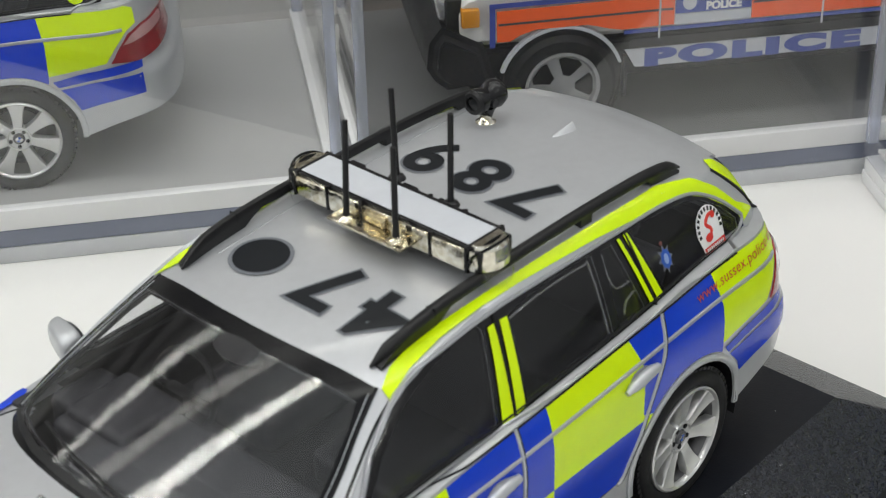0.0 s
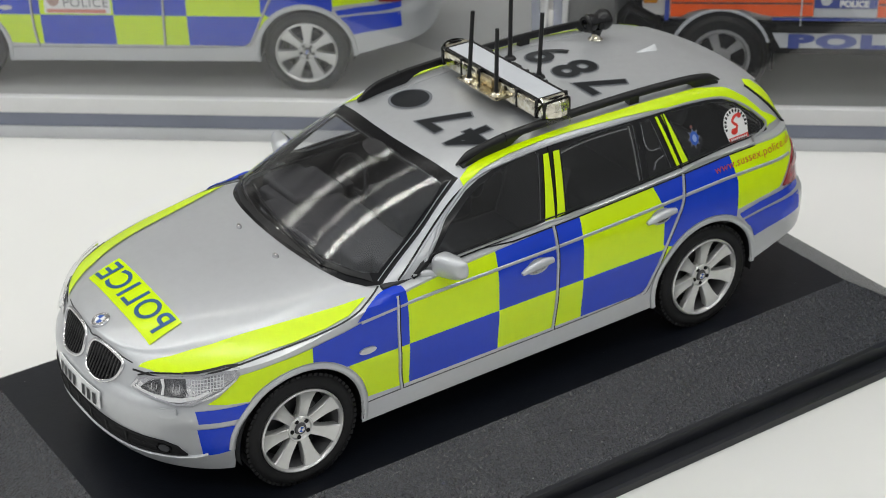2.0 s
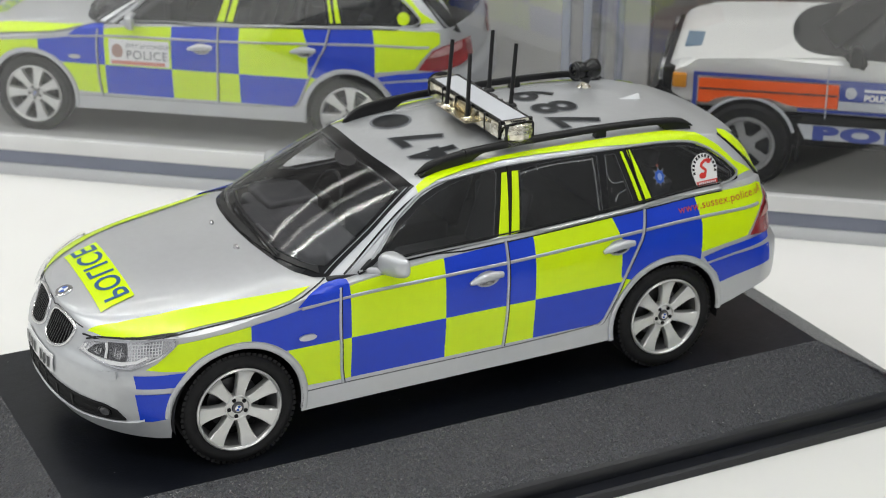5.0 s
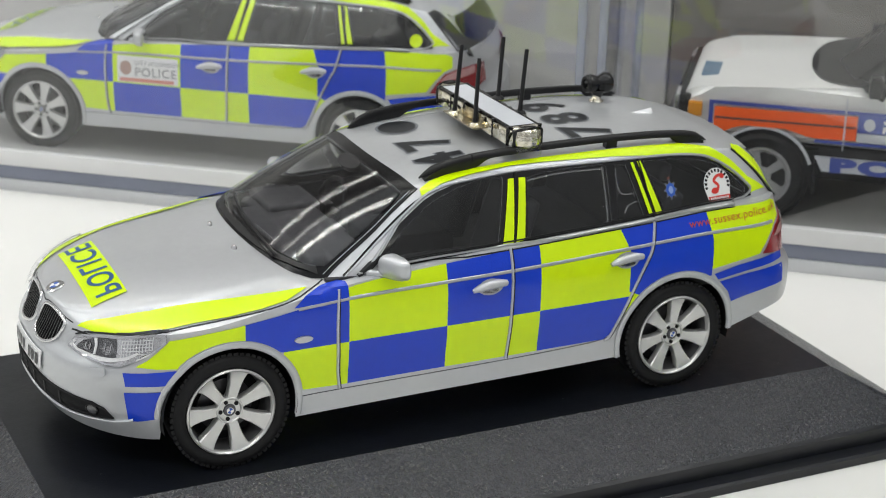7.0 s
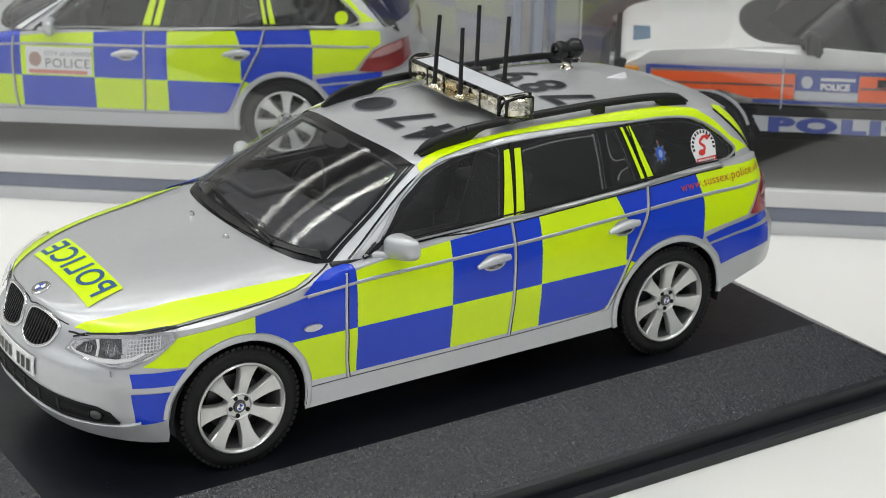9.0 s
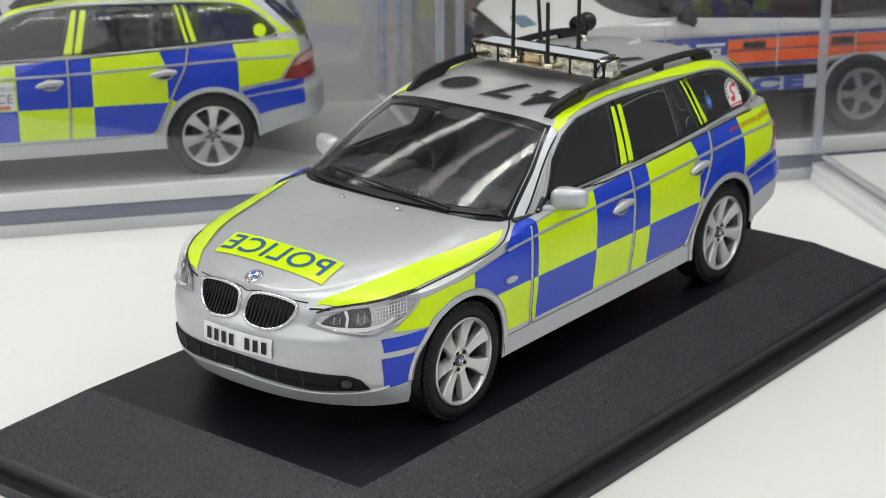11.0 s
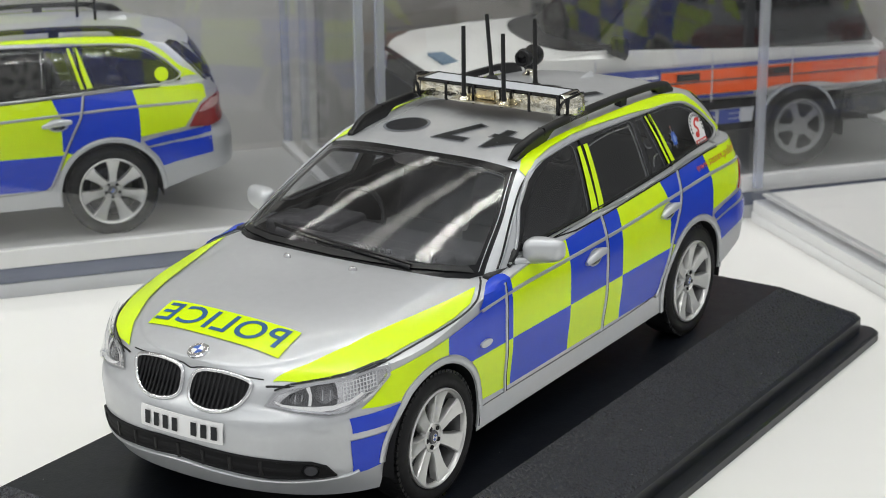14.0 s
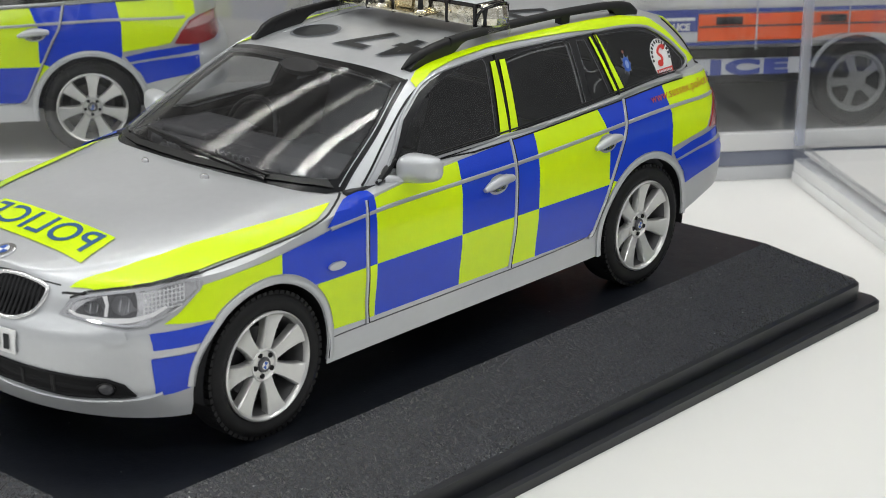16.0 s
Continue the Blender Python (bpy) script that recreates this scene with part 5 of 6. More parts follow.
def roof_camera(car):
    unit = new("roof_camera")
    unit.parent = car
    x, y = 1.525, 0.33
    part("mount", lathe([(0.0, 1.478), (0.050, 1.478), (0.048, 1.492), (0.030, 1.506), (0.024, 1.53), (0.0, 1.53)], 24, "z", (x, y, 0)), FOIL, unit, "small brass-coloured mount", smooth=True)
    part("stem", lathe([(0.0, 1.515), (0.030, 1.515), (0.036, 1.535), (0.050, 1.565), (0.0, 1.58)], 20, "z", (x + 0.01, y + 0.005, 0)), BLACK_GLOSS, unit, smooth=True)
    part("barrel", lathe([(0.0, -0.082), (0.050, -0.080), (0.060, -0.070), (0.062, -0.045), (0.050, -0.012), (0.049, 0.004), (0.062, 0.030), (0.070, 0.055), (0.062, 0.085), (0.036, 0.105), (0.0, 0.110)], 32, "x", (x + 0.012, y + 0.01, 1.605)), BLACK_GLOSS, unit, smooth=True)
    part("lens_ring", lathe([(0.036, -0.094), (0.052, -0.094), (0.057, -0.074), (0.032, -0.074)], 28, "x", (x + 0.012, y + 0.01, 1.605), closed=True), BLACK, unit, smooth=True)
    part("lens_glass", lathe([(0.0, -0.088), (0.036, -0.086), (0.036, -0.078), (0.0, -0.078)], 24, "x", (x + 0.012, y + 0.01, 1.605)), GLASS, unit, smooth=True)
    for s in (-1, 1):
        part("pivot", lathe([(0.0, -0.010), (0.020, -0.010), (0.020, 0.010), (0.0, 0.010)], 18, "y", (x + 0.010, y + 0.01 + s * 0.052, 1.59)), BLACK, unit, smooth=True)


def leaned(bm, degrees, x, z):
    bmesh.ops.rotate(bm, verts=bm.verts, cent=(x, 0, z), matrix=Matrix.Rotation(radians(degrees), 3, "Y"))
    return bm


def cabin_fittings(car):
    """Tub, dashboard, wheel and seats behind the glass."""
    tub = box(-0.97, 2.2, -0.83, 0.83, 0.60, 0.63)
    for y0, y1 in ((-0.845, -0.80), (0.80, 0.845)):
        box(-0.85, 2.05, y0, y1, 0.60, 1.0, 0.01, tub)
    box(2.16, 2.2, -0.7, 0.7, 0.60, 1.02, 0.01, tub)
    box(1.75, 2.16, -0.79, 0.79, 0.60, 0.98, 0.02, tub)
    part("cabin_tub", tub, TRIM_GREY, car)
    dash = box(-0.76, -0.48, -0.72, 0.72, 0.70, 1.05, 0.05, None, 4)
    box(-0.86, -0.50, -0.58, 0.58, 0.70, 1.047, 0.05, dash, 4)
    box(-0.96, -0.52, -0.40, 0.40, 0.70, 1.044, 0.05, dash, 4)
    box(-0.80, -0.46, 0.20, 0.56, 0.95, 1.085, 0.04, dash, 4)
    box(-0.52, -0.42, -0.12, 0.12, 0.63, 1.0, 0.02, dash)
    part("dashboard", dash, TRIM_GREY, car, smooth=True)
    ring = [(-0.34 + 0.07 * math.sin(a), 0.37 + 0.185 * math.cos(a), 0.98 + 0.170 * math.sin(a)) for a in (2 * math.pi * k / 28 for k in range(30))]
    wheel = part("steering_wheel", tube(ring, 0.016, 8), BLACK, car, smooth=True)
    part("wheel_boss", box(-0.40, -0.33, 0.30, 0.44, 0.93, 1.02, 0.02), BLACK, wheel, smooth=True)
    part("wheel_spoke", tube([(-0.34, 0.19, 0.985), (-0.35, 0.37, 0.98), (-0.34, 0.55, 0.985)], 0.018, 8), BLACK, wheel, smooth=True)
    for y in (-0.37, 0.37):
        seat = part("front_seat", box(-0.12, 0.42, y - 0.25, y + 0.25, 0.63, 0.80, 0.05, None, 3), SEAT, car, smooth=True)
        part("backrest", leaned(box(0.36, 0.50, y - 0.24, y + 0.24, 0.74, 1.24, 0.055, None, 3), 18, 0.43, 0.74), SEAT, seat, smooth=True)
        part("headrest", leaned(box(0.37, 0.46, y - 0.13, y + 0.13, 1.26, 1.41, 0.04, None, 3), 18, 0.43, 0.74), SEAT, seat, smooth=True)
    bench = part("rear_seat", box(0.88, 1.42, -0.68, 0.68, 0.63, 0.82, 0.05, None, 3), SEAT, car, smooth=True)
    part("backrest", leaned(box(1.34, 1.48, -0.68, 0.68, 0.78, 1.20, 0.05, None, 3), 20, 1.40, 0.78), SEAT, bench, smooth=True)
    for y in (-0.4, 0.4):
        part("headrest", leaned(box(1.35, 1.43, y - 0.12, y + 0.12, 1.21, 1.33, 0.035, None, 3), 20, 1.40, 0.78), SEAT, bench, smooth=True)


def open_cabin(low, high):
    """Window openings in the upper shell, and no deck beneath it."""
    for q in SIDE_OPENINGS:
        punch(high, q, SIDE, 0.3)
    punch(high, SCREEN_OPENING, SCREEN, 0.3)
    gone = []
    for f in low.faces:
        c = f.calc_center_median()
        if f.normal.z > 0.4 and c.z > 0.93:
            front, rear = screen_line(c.z), gate_line(c.z)
            wide = cabin_girth(c.z) * (1 - 0.075 * max(0.0, (c.x - 0.9) / 1.4) ** 1.6)
            if front < c.x < rear and abs(c.y) < outline(c.x, front, rear, wide, 0.50, 0.35, 2.5, 3.0) - (0.07 if c.x < -0.55 else 0.012):
                gone.append(f)
    bmesh.ops.delete(low, geom=gone, context="FACES")
    inner = high.copy()
    inner.normal_update()
    for v, n in [(v, v.normal.copy()) for v in inner.verts]:
        v.co -= n * 0.022
    return inner


def police_estate(name, label, place, turn, kind="main"):
    car = thing(name, label, "model car", place, turn, "police estate models")
    low, high = body_shell(), cabin_shell()
    lv = Livery(car, (low, high))
    lining = open_cabin(low, high)
    part("lining", lining, TRIM_GREY, car)
    cabin_fittings(car)
    part("body", low, SILVER, car, smooth=True)
    part("cabin", high, SILVER, car, smooth=True)
    part("underside", box(-2.0, 1.98, -0.55, 0.55, 0.235, 0.62, 0.05), DARK, car)
    part("interior_tub", box(-0.99, 0.99, -0.86, 0.86, 0.235, 0.60, 0.02), DARK, car)
    for x in (-AXLE, AXLE):
        for s in (-1, 1):
            wheel_well(car, x, s)
            alloy_wheel(car, x, s, 0.22 if x < 0 else 0.05)
    checks(lv), glazing(lv), roof_trim(lv, BLACK_GLOSS if kind == "city" else None), tail_lamps(lv)
    for s in (-1, 1):
        door_mirror(car, s)
        door_handle(lv, 0.125, 0.850, s)
        door_handle(lv, 1.045, 0.885, s)
    lv.strip("repeater_seal", disc(-1.022, 0.704, 0.056, 0.021, 20), SIDE, DARK, 0.010, 0.002, closed=True, smooth=0, both=True)
    lv.patch("side_repeater", disc(-1.022, 0.704, 0.054, 0.019, 20), SIDE, SILVER, 0.018, 0.012, both=True, thick=0.014)
    wipers(lv)
    front_end(lv)
    if kind == "main":
        roof_numbers(lv), stickers(lv)
        light_bar(car), roof_camera(car)
    if kind == "city":
        board = lv.patch("door_sign", [(-0.70, 0.655), (-0.15, 0.655), (-0.15, 0.885), (-0.70, 0.885)], SIDE, WHITE, 0.007, 0.07, label="white door sign with dark lettering")
        lv.letters("lettering", "POLICE", (-0.545, 0.715), (1, 0), (0, 1), 0.108, SIDE, GREY_EDGE, 0.009, 0.06, fat=0.002, spacing=1.1)
        lv.letters("lettering", "CITY of LONDON", (-0.545, 0.815), (1, 0), (0, 1), 0.050, SIDE, GREY_EDGE, 0.009, 0.06, spacing=1.08)
        lv.patch("sign_bar", [(-0.68, 0.662), (-0.19, 0.662), (-0.19, 0.694), (-0.68, 0.694)], SIDE, material("pale_red_print", (0.62, 0.22, 0.18), 0.45), 0.009, 0.07, parent=board)
        lv.patch("sign_emblem", disc(-0.623, 0.780, 0.052, 0.062, 20), SIDE, material("dull_red", (0.40, 0.26, 0.22), 0.5), 0.009, 0.07, parent=board)
        lv.patch("window_dot", disc(1.885, 1.172, 0.054, 0.052, 24), SIDE, YELLOW, 0.009, 0.06)
        for x, y in ((1.38, 0.10), (1.50, -0.05)):
            part("aerial", tube([(x, y, 1.49), (x, y, 1.88)], 0.012, 10), BLACK, car, smooth=True)
    return car



# ---- setting ----
LEVEL = -0.466
table = part("tabletop", box(-60, 60, -45, 60, LEVEL - 1, LEVEL), TABLE)
tagged(table, "smooth white tabletop under the models", "table", kind="structure")

ROW_TURN = -38.5
d_row = Vector((math.cos(radians(ROW_TURN)), math.sin(radians(ROW_TURN)), 0))
n_row = Vector((-d_row.y, d_row.x, 0))
ROW = Vector((0.673, 4.10, 0))


def at_row(along, back, z=0.0):
    return ROW + d_row * along + n_row * back + Vector((0, 0, z))


WALL = material("grey_wall", (0.36, 0.34, 0.32), 0.8, 0, 0, 0.12, 30)
SHELF_BACK = material("grey_panel", (0.70, 0.685, 0.665), 0.6, 0, 0, 0.18, 25)
wall = part("wall_north", box(-60, 60, 0, 2, LEVEL, 60), WALL)
wall.matrix_world = pose(*(at_row(2, 24.0) * S), 0, 0, ROW_TURN)
tagged(wall, "plain pale grey wall behind the table", "wall", kind="structure")

panel = part("backdrop", box(-40, 2.95, 0, 0.4, LEVEL, 4.6, 0.02), SHELF_BACK)
panel.matrix_world = pose(*(at_row(0, 3.0) * S), 0, 0, ROW_TURN)
tagged(panel, "plain grey back panel behind the display cases", "panel", kind="structure")

BROWN = material("brown_grey_panel", (0.25, 0.225, 0.205), 0.7, 0, 0, 0.25, 20)
panel = part("backdrop", box(2.97, 60, 0, 0.4, LEVEL, 4.6, 0.02), BROWN)
panel.matrix_world = pose(*(at_row(0, 3.0) * S), 0, 0, ROW_TURN)
tagged(panel, "dull brown-grey back panel behind the patrol model", "panel", kind="structure")

# ---- plinth ----
plinth = thing("display_plinth", "black stepped plastic display plinth on the white table", "display base", (0, 0.035, 0))


def ring_faces(bm, low, high, corner=0.05, seg=4):
    """The four-sided band between two rounded rectangles (half length, half width, height)."""
    rows = []
    for hx, hy, z in (low, high):
        row = []
        for sx, sy, a0 in ((1, -1, -90), (1, 1, 0), (-1, 1, 90), (-1, -1, 180)):
            for k in range(seg + 1):
                a = radians(a0 + 90 * k / seg)
                row.append(bm.verts.new((sx * (hx - corner) + corner * math.cos(a), sy * (hy - corner) + corner * math.sin(a), z)))
        rows.append(row)
    n = len(rows[0])
    for k in range(n):
        bm.faces.new((rows[0][k], rows[0][(k + 1) % n], rows[1][(k + 1) % n], rows[1][k]))
    return rows


TOP_Z = -0.022
CREST = (2.53, 1.068, TOP_Z)
bm = bmesh.new()
ring_faces(bm, (3.165, 1.595, LEVEL), (3.165, 1.595, -0.415), 0.10, 6)
ring_faces(bm, (3.165, 1.595, -0.415), (3.15, 1.58, -0.400), 0.10, 6)
ring_faces(bm, (3.15, 1.58, -0.400), (3.075, 1.495, -0.392), 0.10, 6)
part("foot_rim", bm, PLINTH, plinth, "thin glossy lower rim", smooth=True)
bm = bmesh.new()
ring_faces(bm, (3.075, 1.495, -0.392), (3.075, 1.495, -0.300), 0.10, 6)
ring_faces(bm, (3.075, 1.495, -0.300), (3.055, 1.475, -0.280), 0.10, 6)
part("side_band", bm, PLINTH, plinth, smooth=True)
corners = [(-1, -1), (1, -1), (1, 1), (-1, 1)]
def turned_corner(c, a0, a1, r=0.095):
    """Points round one corner of the slope's lower edge, from one angle to the next."""
    cx, cy = c[0] * (3.058 - r), c[1] * (1.478 - r)
    return [Vector((cx + r * math.cos(radians(a0 + (a1 - a0) * k / 4)), cy + r * math.sin(radians(a0 + (a1 - a0) * k / 4)), -0.281)) for k in range(5)]


for k in range(4):
    bm = bmesh.new()
    a, b = corners[k], corners[(k + 1) % 4]
    out = -90 + 90 * k
    low = turned_corner(a, out - 45, out) + turned_corner(b, out, out + 45)
    high = [Vector((c[0] * CREST[0] + 0.045, c[1] * CREST[1], TOP_Z)) for c in (b, a)]
    low, high = [bm.verts.new(v) for v in low], [bm.verts.new(v) for v in high]
    for p, q in zip(low[:4], low[1:5]):
        bm.faces.new((p, q, high[1]))
    bm.faces.new((low[4], low[5], high[0], high[1]))
    for p, q in zip(low[5:], low[6:]):
        bm.faces.new((p, q, high[0]))
    part("sloping_edge", bm, PLINTH_ROUGH, plinth, "grained black sloping edge")
bm = bmesh.new()
bm.faces.new([bm.verts.new((c[0] * CREST[0] + 0.045, c[1] * CREST[1], TOP_Z)) for c in corners])
part("top_face", bm, PLINTH_TOP, plinth, "smooth black top")

# specks of dust on the plinth
chance = random.Random(7)
bm = bmesh.new()
for _ in range(45):
    r = chance.uniform(0.003, 0.007)
    if chance.random() < 0.45:
        x, y, tilt = chance.uniform(-2.4, 2.4), chance.uniform(-1.0, 1.0), 0.0
        z = TOP_Z + 0.003
    else:
        x, f = chance.uniform(-2.5, 2.5), chance.random()
        y, z = -1.068 - 0.410 * f, TOP_Z + (-0.281 - TOP_Z) * f + 0.004
    a = chance.uniform(0, 3)
    bm.faces.new([bm.verts.new((x + r * math.cos(a + k * math.pi / 2), y + r * math.sin(a + k * math.pi / 2) * chance.uniform(0.5, 1), z)) for k in range(4)])
tagged(part("dust", bm, material("pale_dust", (0.5, 0.5, 0.48), 0.9), plinth), kind="stuff")

# ---- models ----
main = police_estate("police_estate_model", "silver police estate model with light bar, aerials and yellow-blue checks", (0, 0, 0), 0)

FLOOR = -0.14
CASE_MAT = material("case_floor", (0.17, 0.17, 0.17), 0.45, 0, 0, 0.15, 120)
CASE_RIM = material("case_rim", (0.74, 0.74, 0.74), 0.3, 0, 0.3, 0.10, 120)
CASE_GREY = material("case_grey_floor", (0.40, 0.40, 0.395), 0.35, 0, 0, 0.12, 90)
CASE_FOOT = material("case_foot", (0.58, 0.59, 0.61), 0.3, 0, 0.3, 0.15, 80)
CASE_BAND = material("case_band", (0.20, 0.22, 0.29), 0.25, 0, 0.4, 0.25, 60)
CASE_EDGE = clear("acrylic_edge", (0.72, 0.76, 0.90), 0.30, 0.08)
CASE_CLEAR = clear("acrylic_tray", (0.96, 0.965, 0.98), 0.06, 0.10)
CASE_WHITE = material("case_white_tray", (0.88, 0.88, 0.88), 0.3, 0, 0.3, 0.05, 80)
CASE_PALE = material("case_pale_floor", (0.68, 0.675, 0.66), 0.4, 0, 0, 0.06, 80)


def display_case(label, along0, along1, back0, back1, high=2.35, pale=False, light=False, drop=0.0):
    """A clear acrylic case on a low tray, square to the row."""
    c = thing("display_case", label, "display case", ROW, ROW_TURN, "clear display cases")
    t = 0.07
    mat, rim, band, foot = (CASE_PALE, CASE_CLEAR, CASE_WHITE, CASE_WHITE) if pale else (CASE_GREY if light else CASE_MAT, CASE_RIM, CASE_BAND, CASE_FOOT)
    top = FLOOR + drop
    seat = LEVEL + (-0.235 - LEVEL) * (top + 0.045 - LEVEL) / (FLOOR + 0.045 - LEVEL)
    step = seat - 0.12 * (seat - LEVEL) / (-0.235 - LEVEL)
    part("floor_mat", box(along0 + t, along1 - t, back0 + 0.09, back1 - t, top - 0.02, top, 0.0), mat, c, "pale floor" if pale else "dark grey floor")
    part("tray_rim", box(along0, along1, back0, back0 + 0.085, seat, top + 0.045, 0.012), rim, c, "pale front rim", smooth=True)
    part("tray_rim", box(along0, along0 + 0.085, back0 + 0.09, back1, seat, top + 0.045, 0.012), rim, c, smooth=True)
    part("tray_rim", box(along1 - 0.085, along1, back0 + 0.09, back1, seat, top + 0.045, 0.012), rim, c, smooth=True)
    part("tray_base", box(along0 + 0.012, along1 - 0.012, back0 + 0.012, back1 - 0.012, step, seat - 0.002, 0.01), band, c, "blue-grey acrylic tray base", smooth=True)
    part("tray_foot", box(along0 + 0.004, along1 - 0.004, back0 + 0.004, back1 - 0.004, LEVEL, step - 0.002, 0.01), foot, c, "pale lower foot", smooth=True)
    z0, z1 = FLOOR + drop + 0.047, high
    def sheet(name, p):
        bm = bmesh.new()
        bm.faces.new([bm.verts.new(v) for v in p])
        part(name, bm, ACRYLIC_CLEAN if pale else ACRYLIC, c).visible_shadow = False
    a0, a1, b0, b1 = along0 + 0.03, along1 - 0.03, back0 + 0.03, back1 - 0.03
    sheet("front_pane", [(a0, b0, z0), (a1, b0, z0), (a1, b0, z1), (a0, b0, z1)])
    sheet("back_pane", [(a0, b1, z0), (a1, b1, z0), (a1, b1, z1), (a0, b1, z1)])
    sheet("end_pane", [(a0, b0, z0), (a0, b1, z0), (a0, b1, z1), (a0, b0, z1)])
    sheet("end_pane", [(a1, b0, z0), (a1, b1, z0), (a1, b1, z1), (a1, b0, z1)])
    sheet("lid_pane", [(a0, b0, z1), (a1, b0, z1), (a1, b1, z1), (a0, b1, z1)])
    for x in (along0 + 0.035, along1 - 0.035):
        for y in (back0 + 0.035, back1 - 0.035):
            part("corner_edge", box(x - 0.034, x + 0.034, y - 0.034, y + 0.034, z0, z1, 0.008), CASE_EDGE, c, smooth=True)
    return c


display_case("clear acrylic case over a silver police estate model", -4.15, 2.58, 0.0, 2.55, light=True)
display_case("clear acrylic case over a white patrol model", 2.68, 8.1, 0.0, 2.55)
display_case("clear acrylic case standing across the row end", 5.90, 8.85, -7.9, -0.07, pale=True, drop=-0.075)

second = police_estate("police_estate_model", "silver police estate model with door sign in a clear case", (0.824, 5.552, FLOOR + 0.013), ROW_TURN, "city")
police_estate("police_estate_model", "silver chequered police estate model in the end case", (3.772, -3.806, FLOOR - 0.062), 51.5, "plain")

# ---- white patrol vehicle ----
WHITE_PAINT = material("white_paint", (0.78, 0.78, 0.76), 0.3, 0, 0.4, 0.05, 300)
ORANGE = material("orange_vinyl", (0.95, 0.125, 0.015), 0.3, 0, 0.3, 0.06, 500)
DEEP_BLUE = material("deep_blue_vinyl", (0.05, 0.08, 0.36), 0.3, 0, 0.3, 0.08, 500)
BONNET_BLUE = material("faded_blue_print", (0.15, 0.23, 0.32), 0.4)
AMBER = material("amber_lens", (0.75, 0.30, 0.02), 0.15, 0, 0.5, 0.2, 900)


def extruded(profile, half, bevel=0.05, seg=3):
    """A side profile (x, z) drawn out to both sides."""
    bm = bmesh.new()
    a = [bm.verts.new((x, -half, z)) for x, z in profile]
    b = [bm.verts.new((x, half, z)) for x, z in profile]
    bm.faces.new(a), bm.faces.new(b[::-1])
    for k in range(len(a)):
        n = (k + 1) % len(a)
        bm.faces.new((a[k], a[n], b[n], b[k]))
    if bevel:
        rim = [e for e in bm.edges if (e.verts[0].co.y < 0) == (e.verts[1].co.y < 0)]
        bmesh.ops.bevel(bm, geom=rim, offset=bevel, segments=seg, affect="EDGES")
    return bm


def flat_panel(pts, y, depth=0.006):
    """A thin plate (x, z) whose outer face lies at y."""
    bm = bmesh.new()
    f = bm.faces.new([bm.verts.new((x, y + depth, z)) for x, z in pts])
    made = bmesh.ops.extrude_face_region(bm, geom=[f])["geom"]
    for v in made:
        if isinstance(v, bmesh.types.BMVert):
            v.co.y = y
    return bm


STEEL_RIM = material("grey_steel_rim", (0.34, 0.34, 0.345), 0.42, 0.4, 0.0, 0.15, 900)


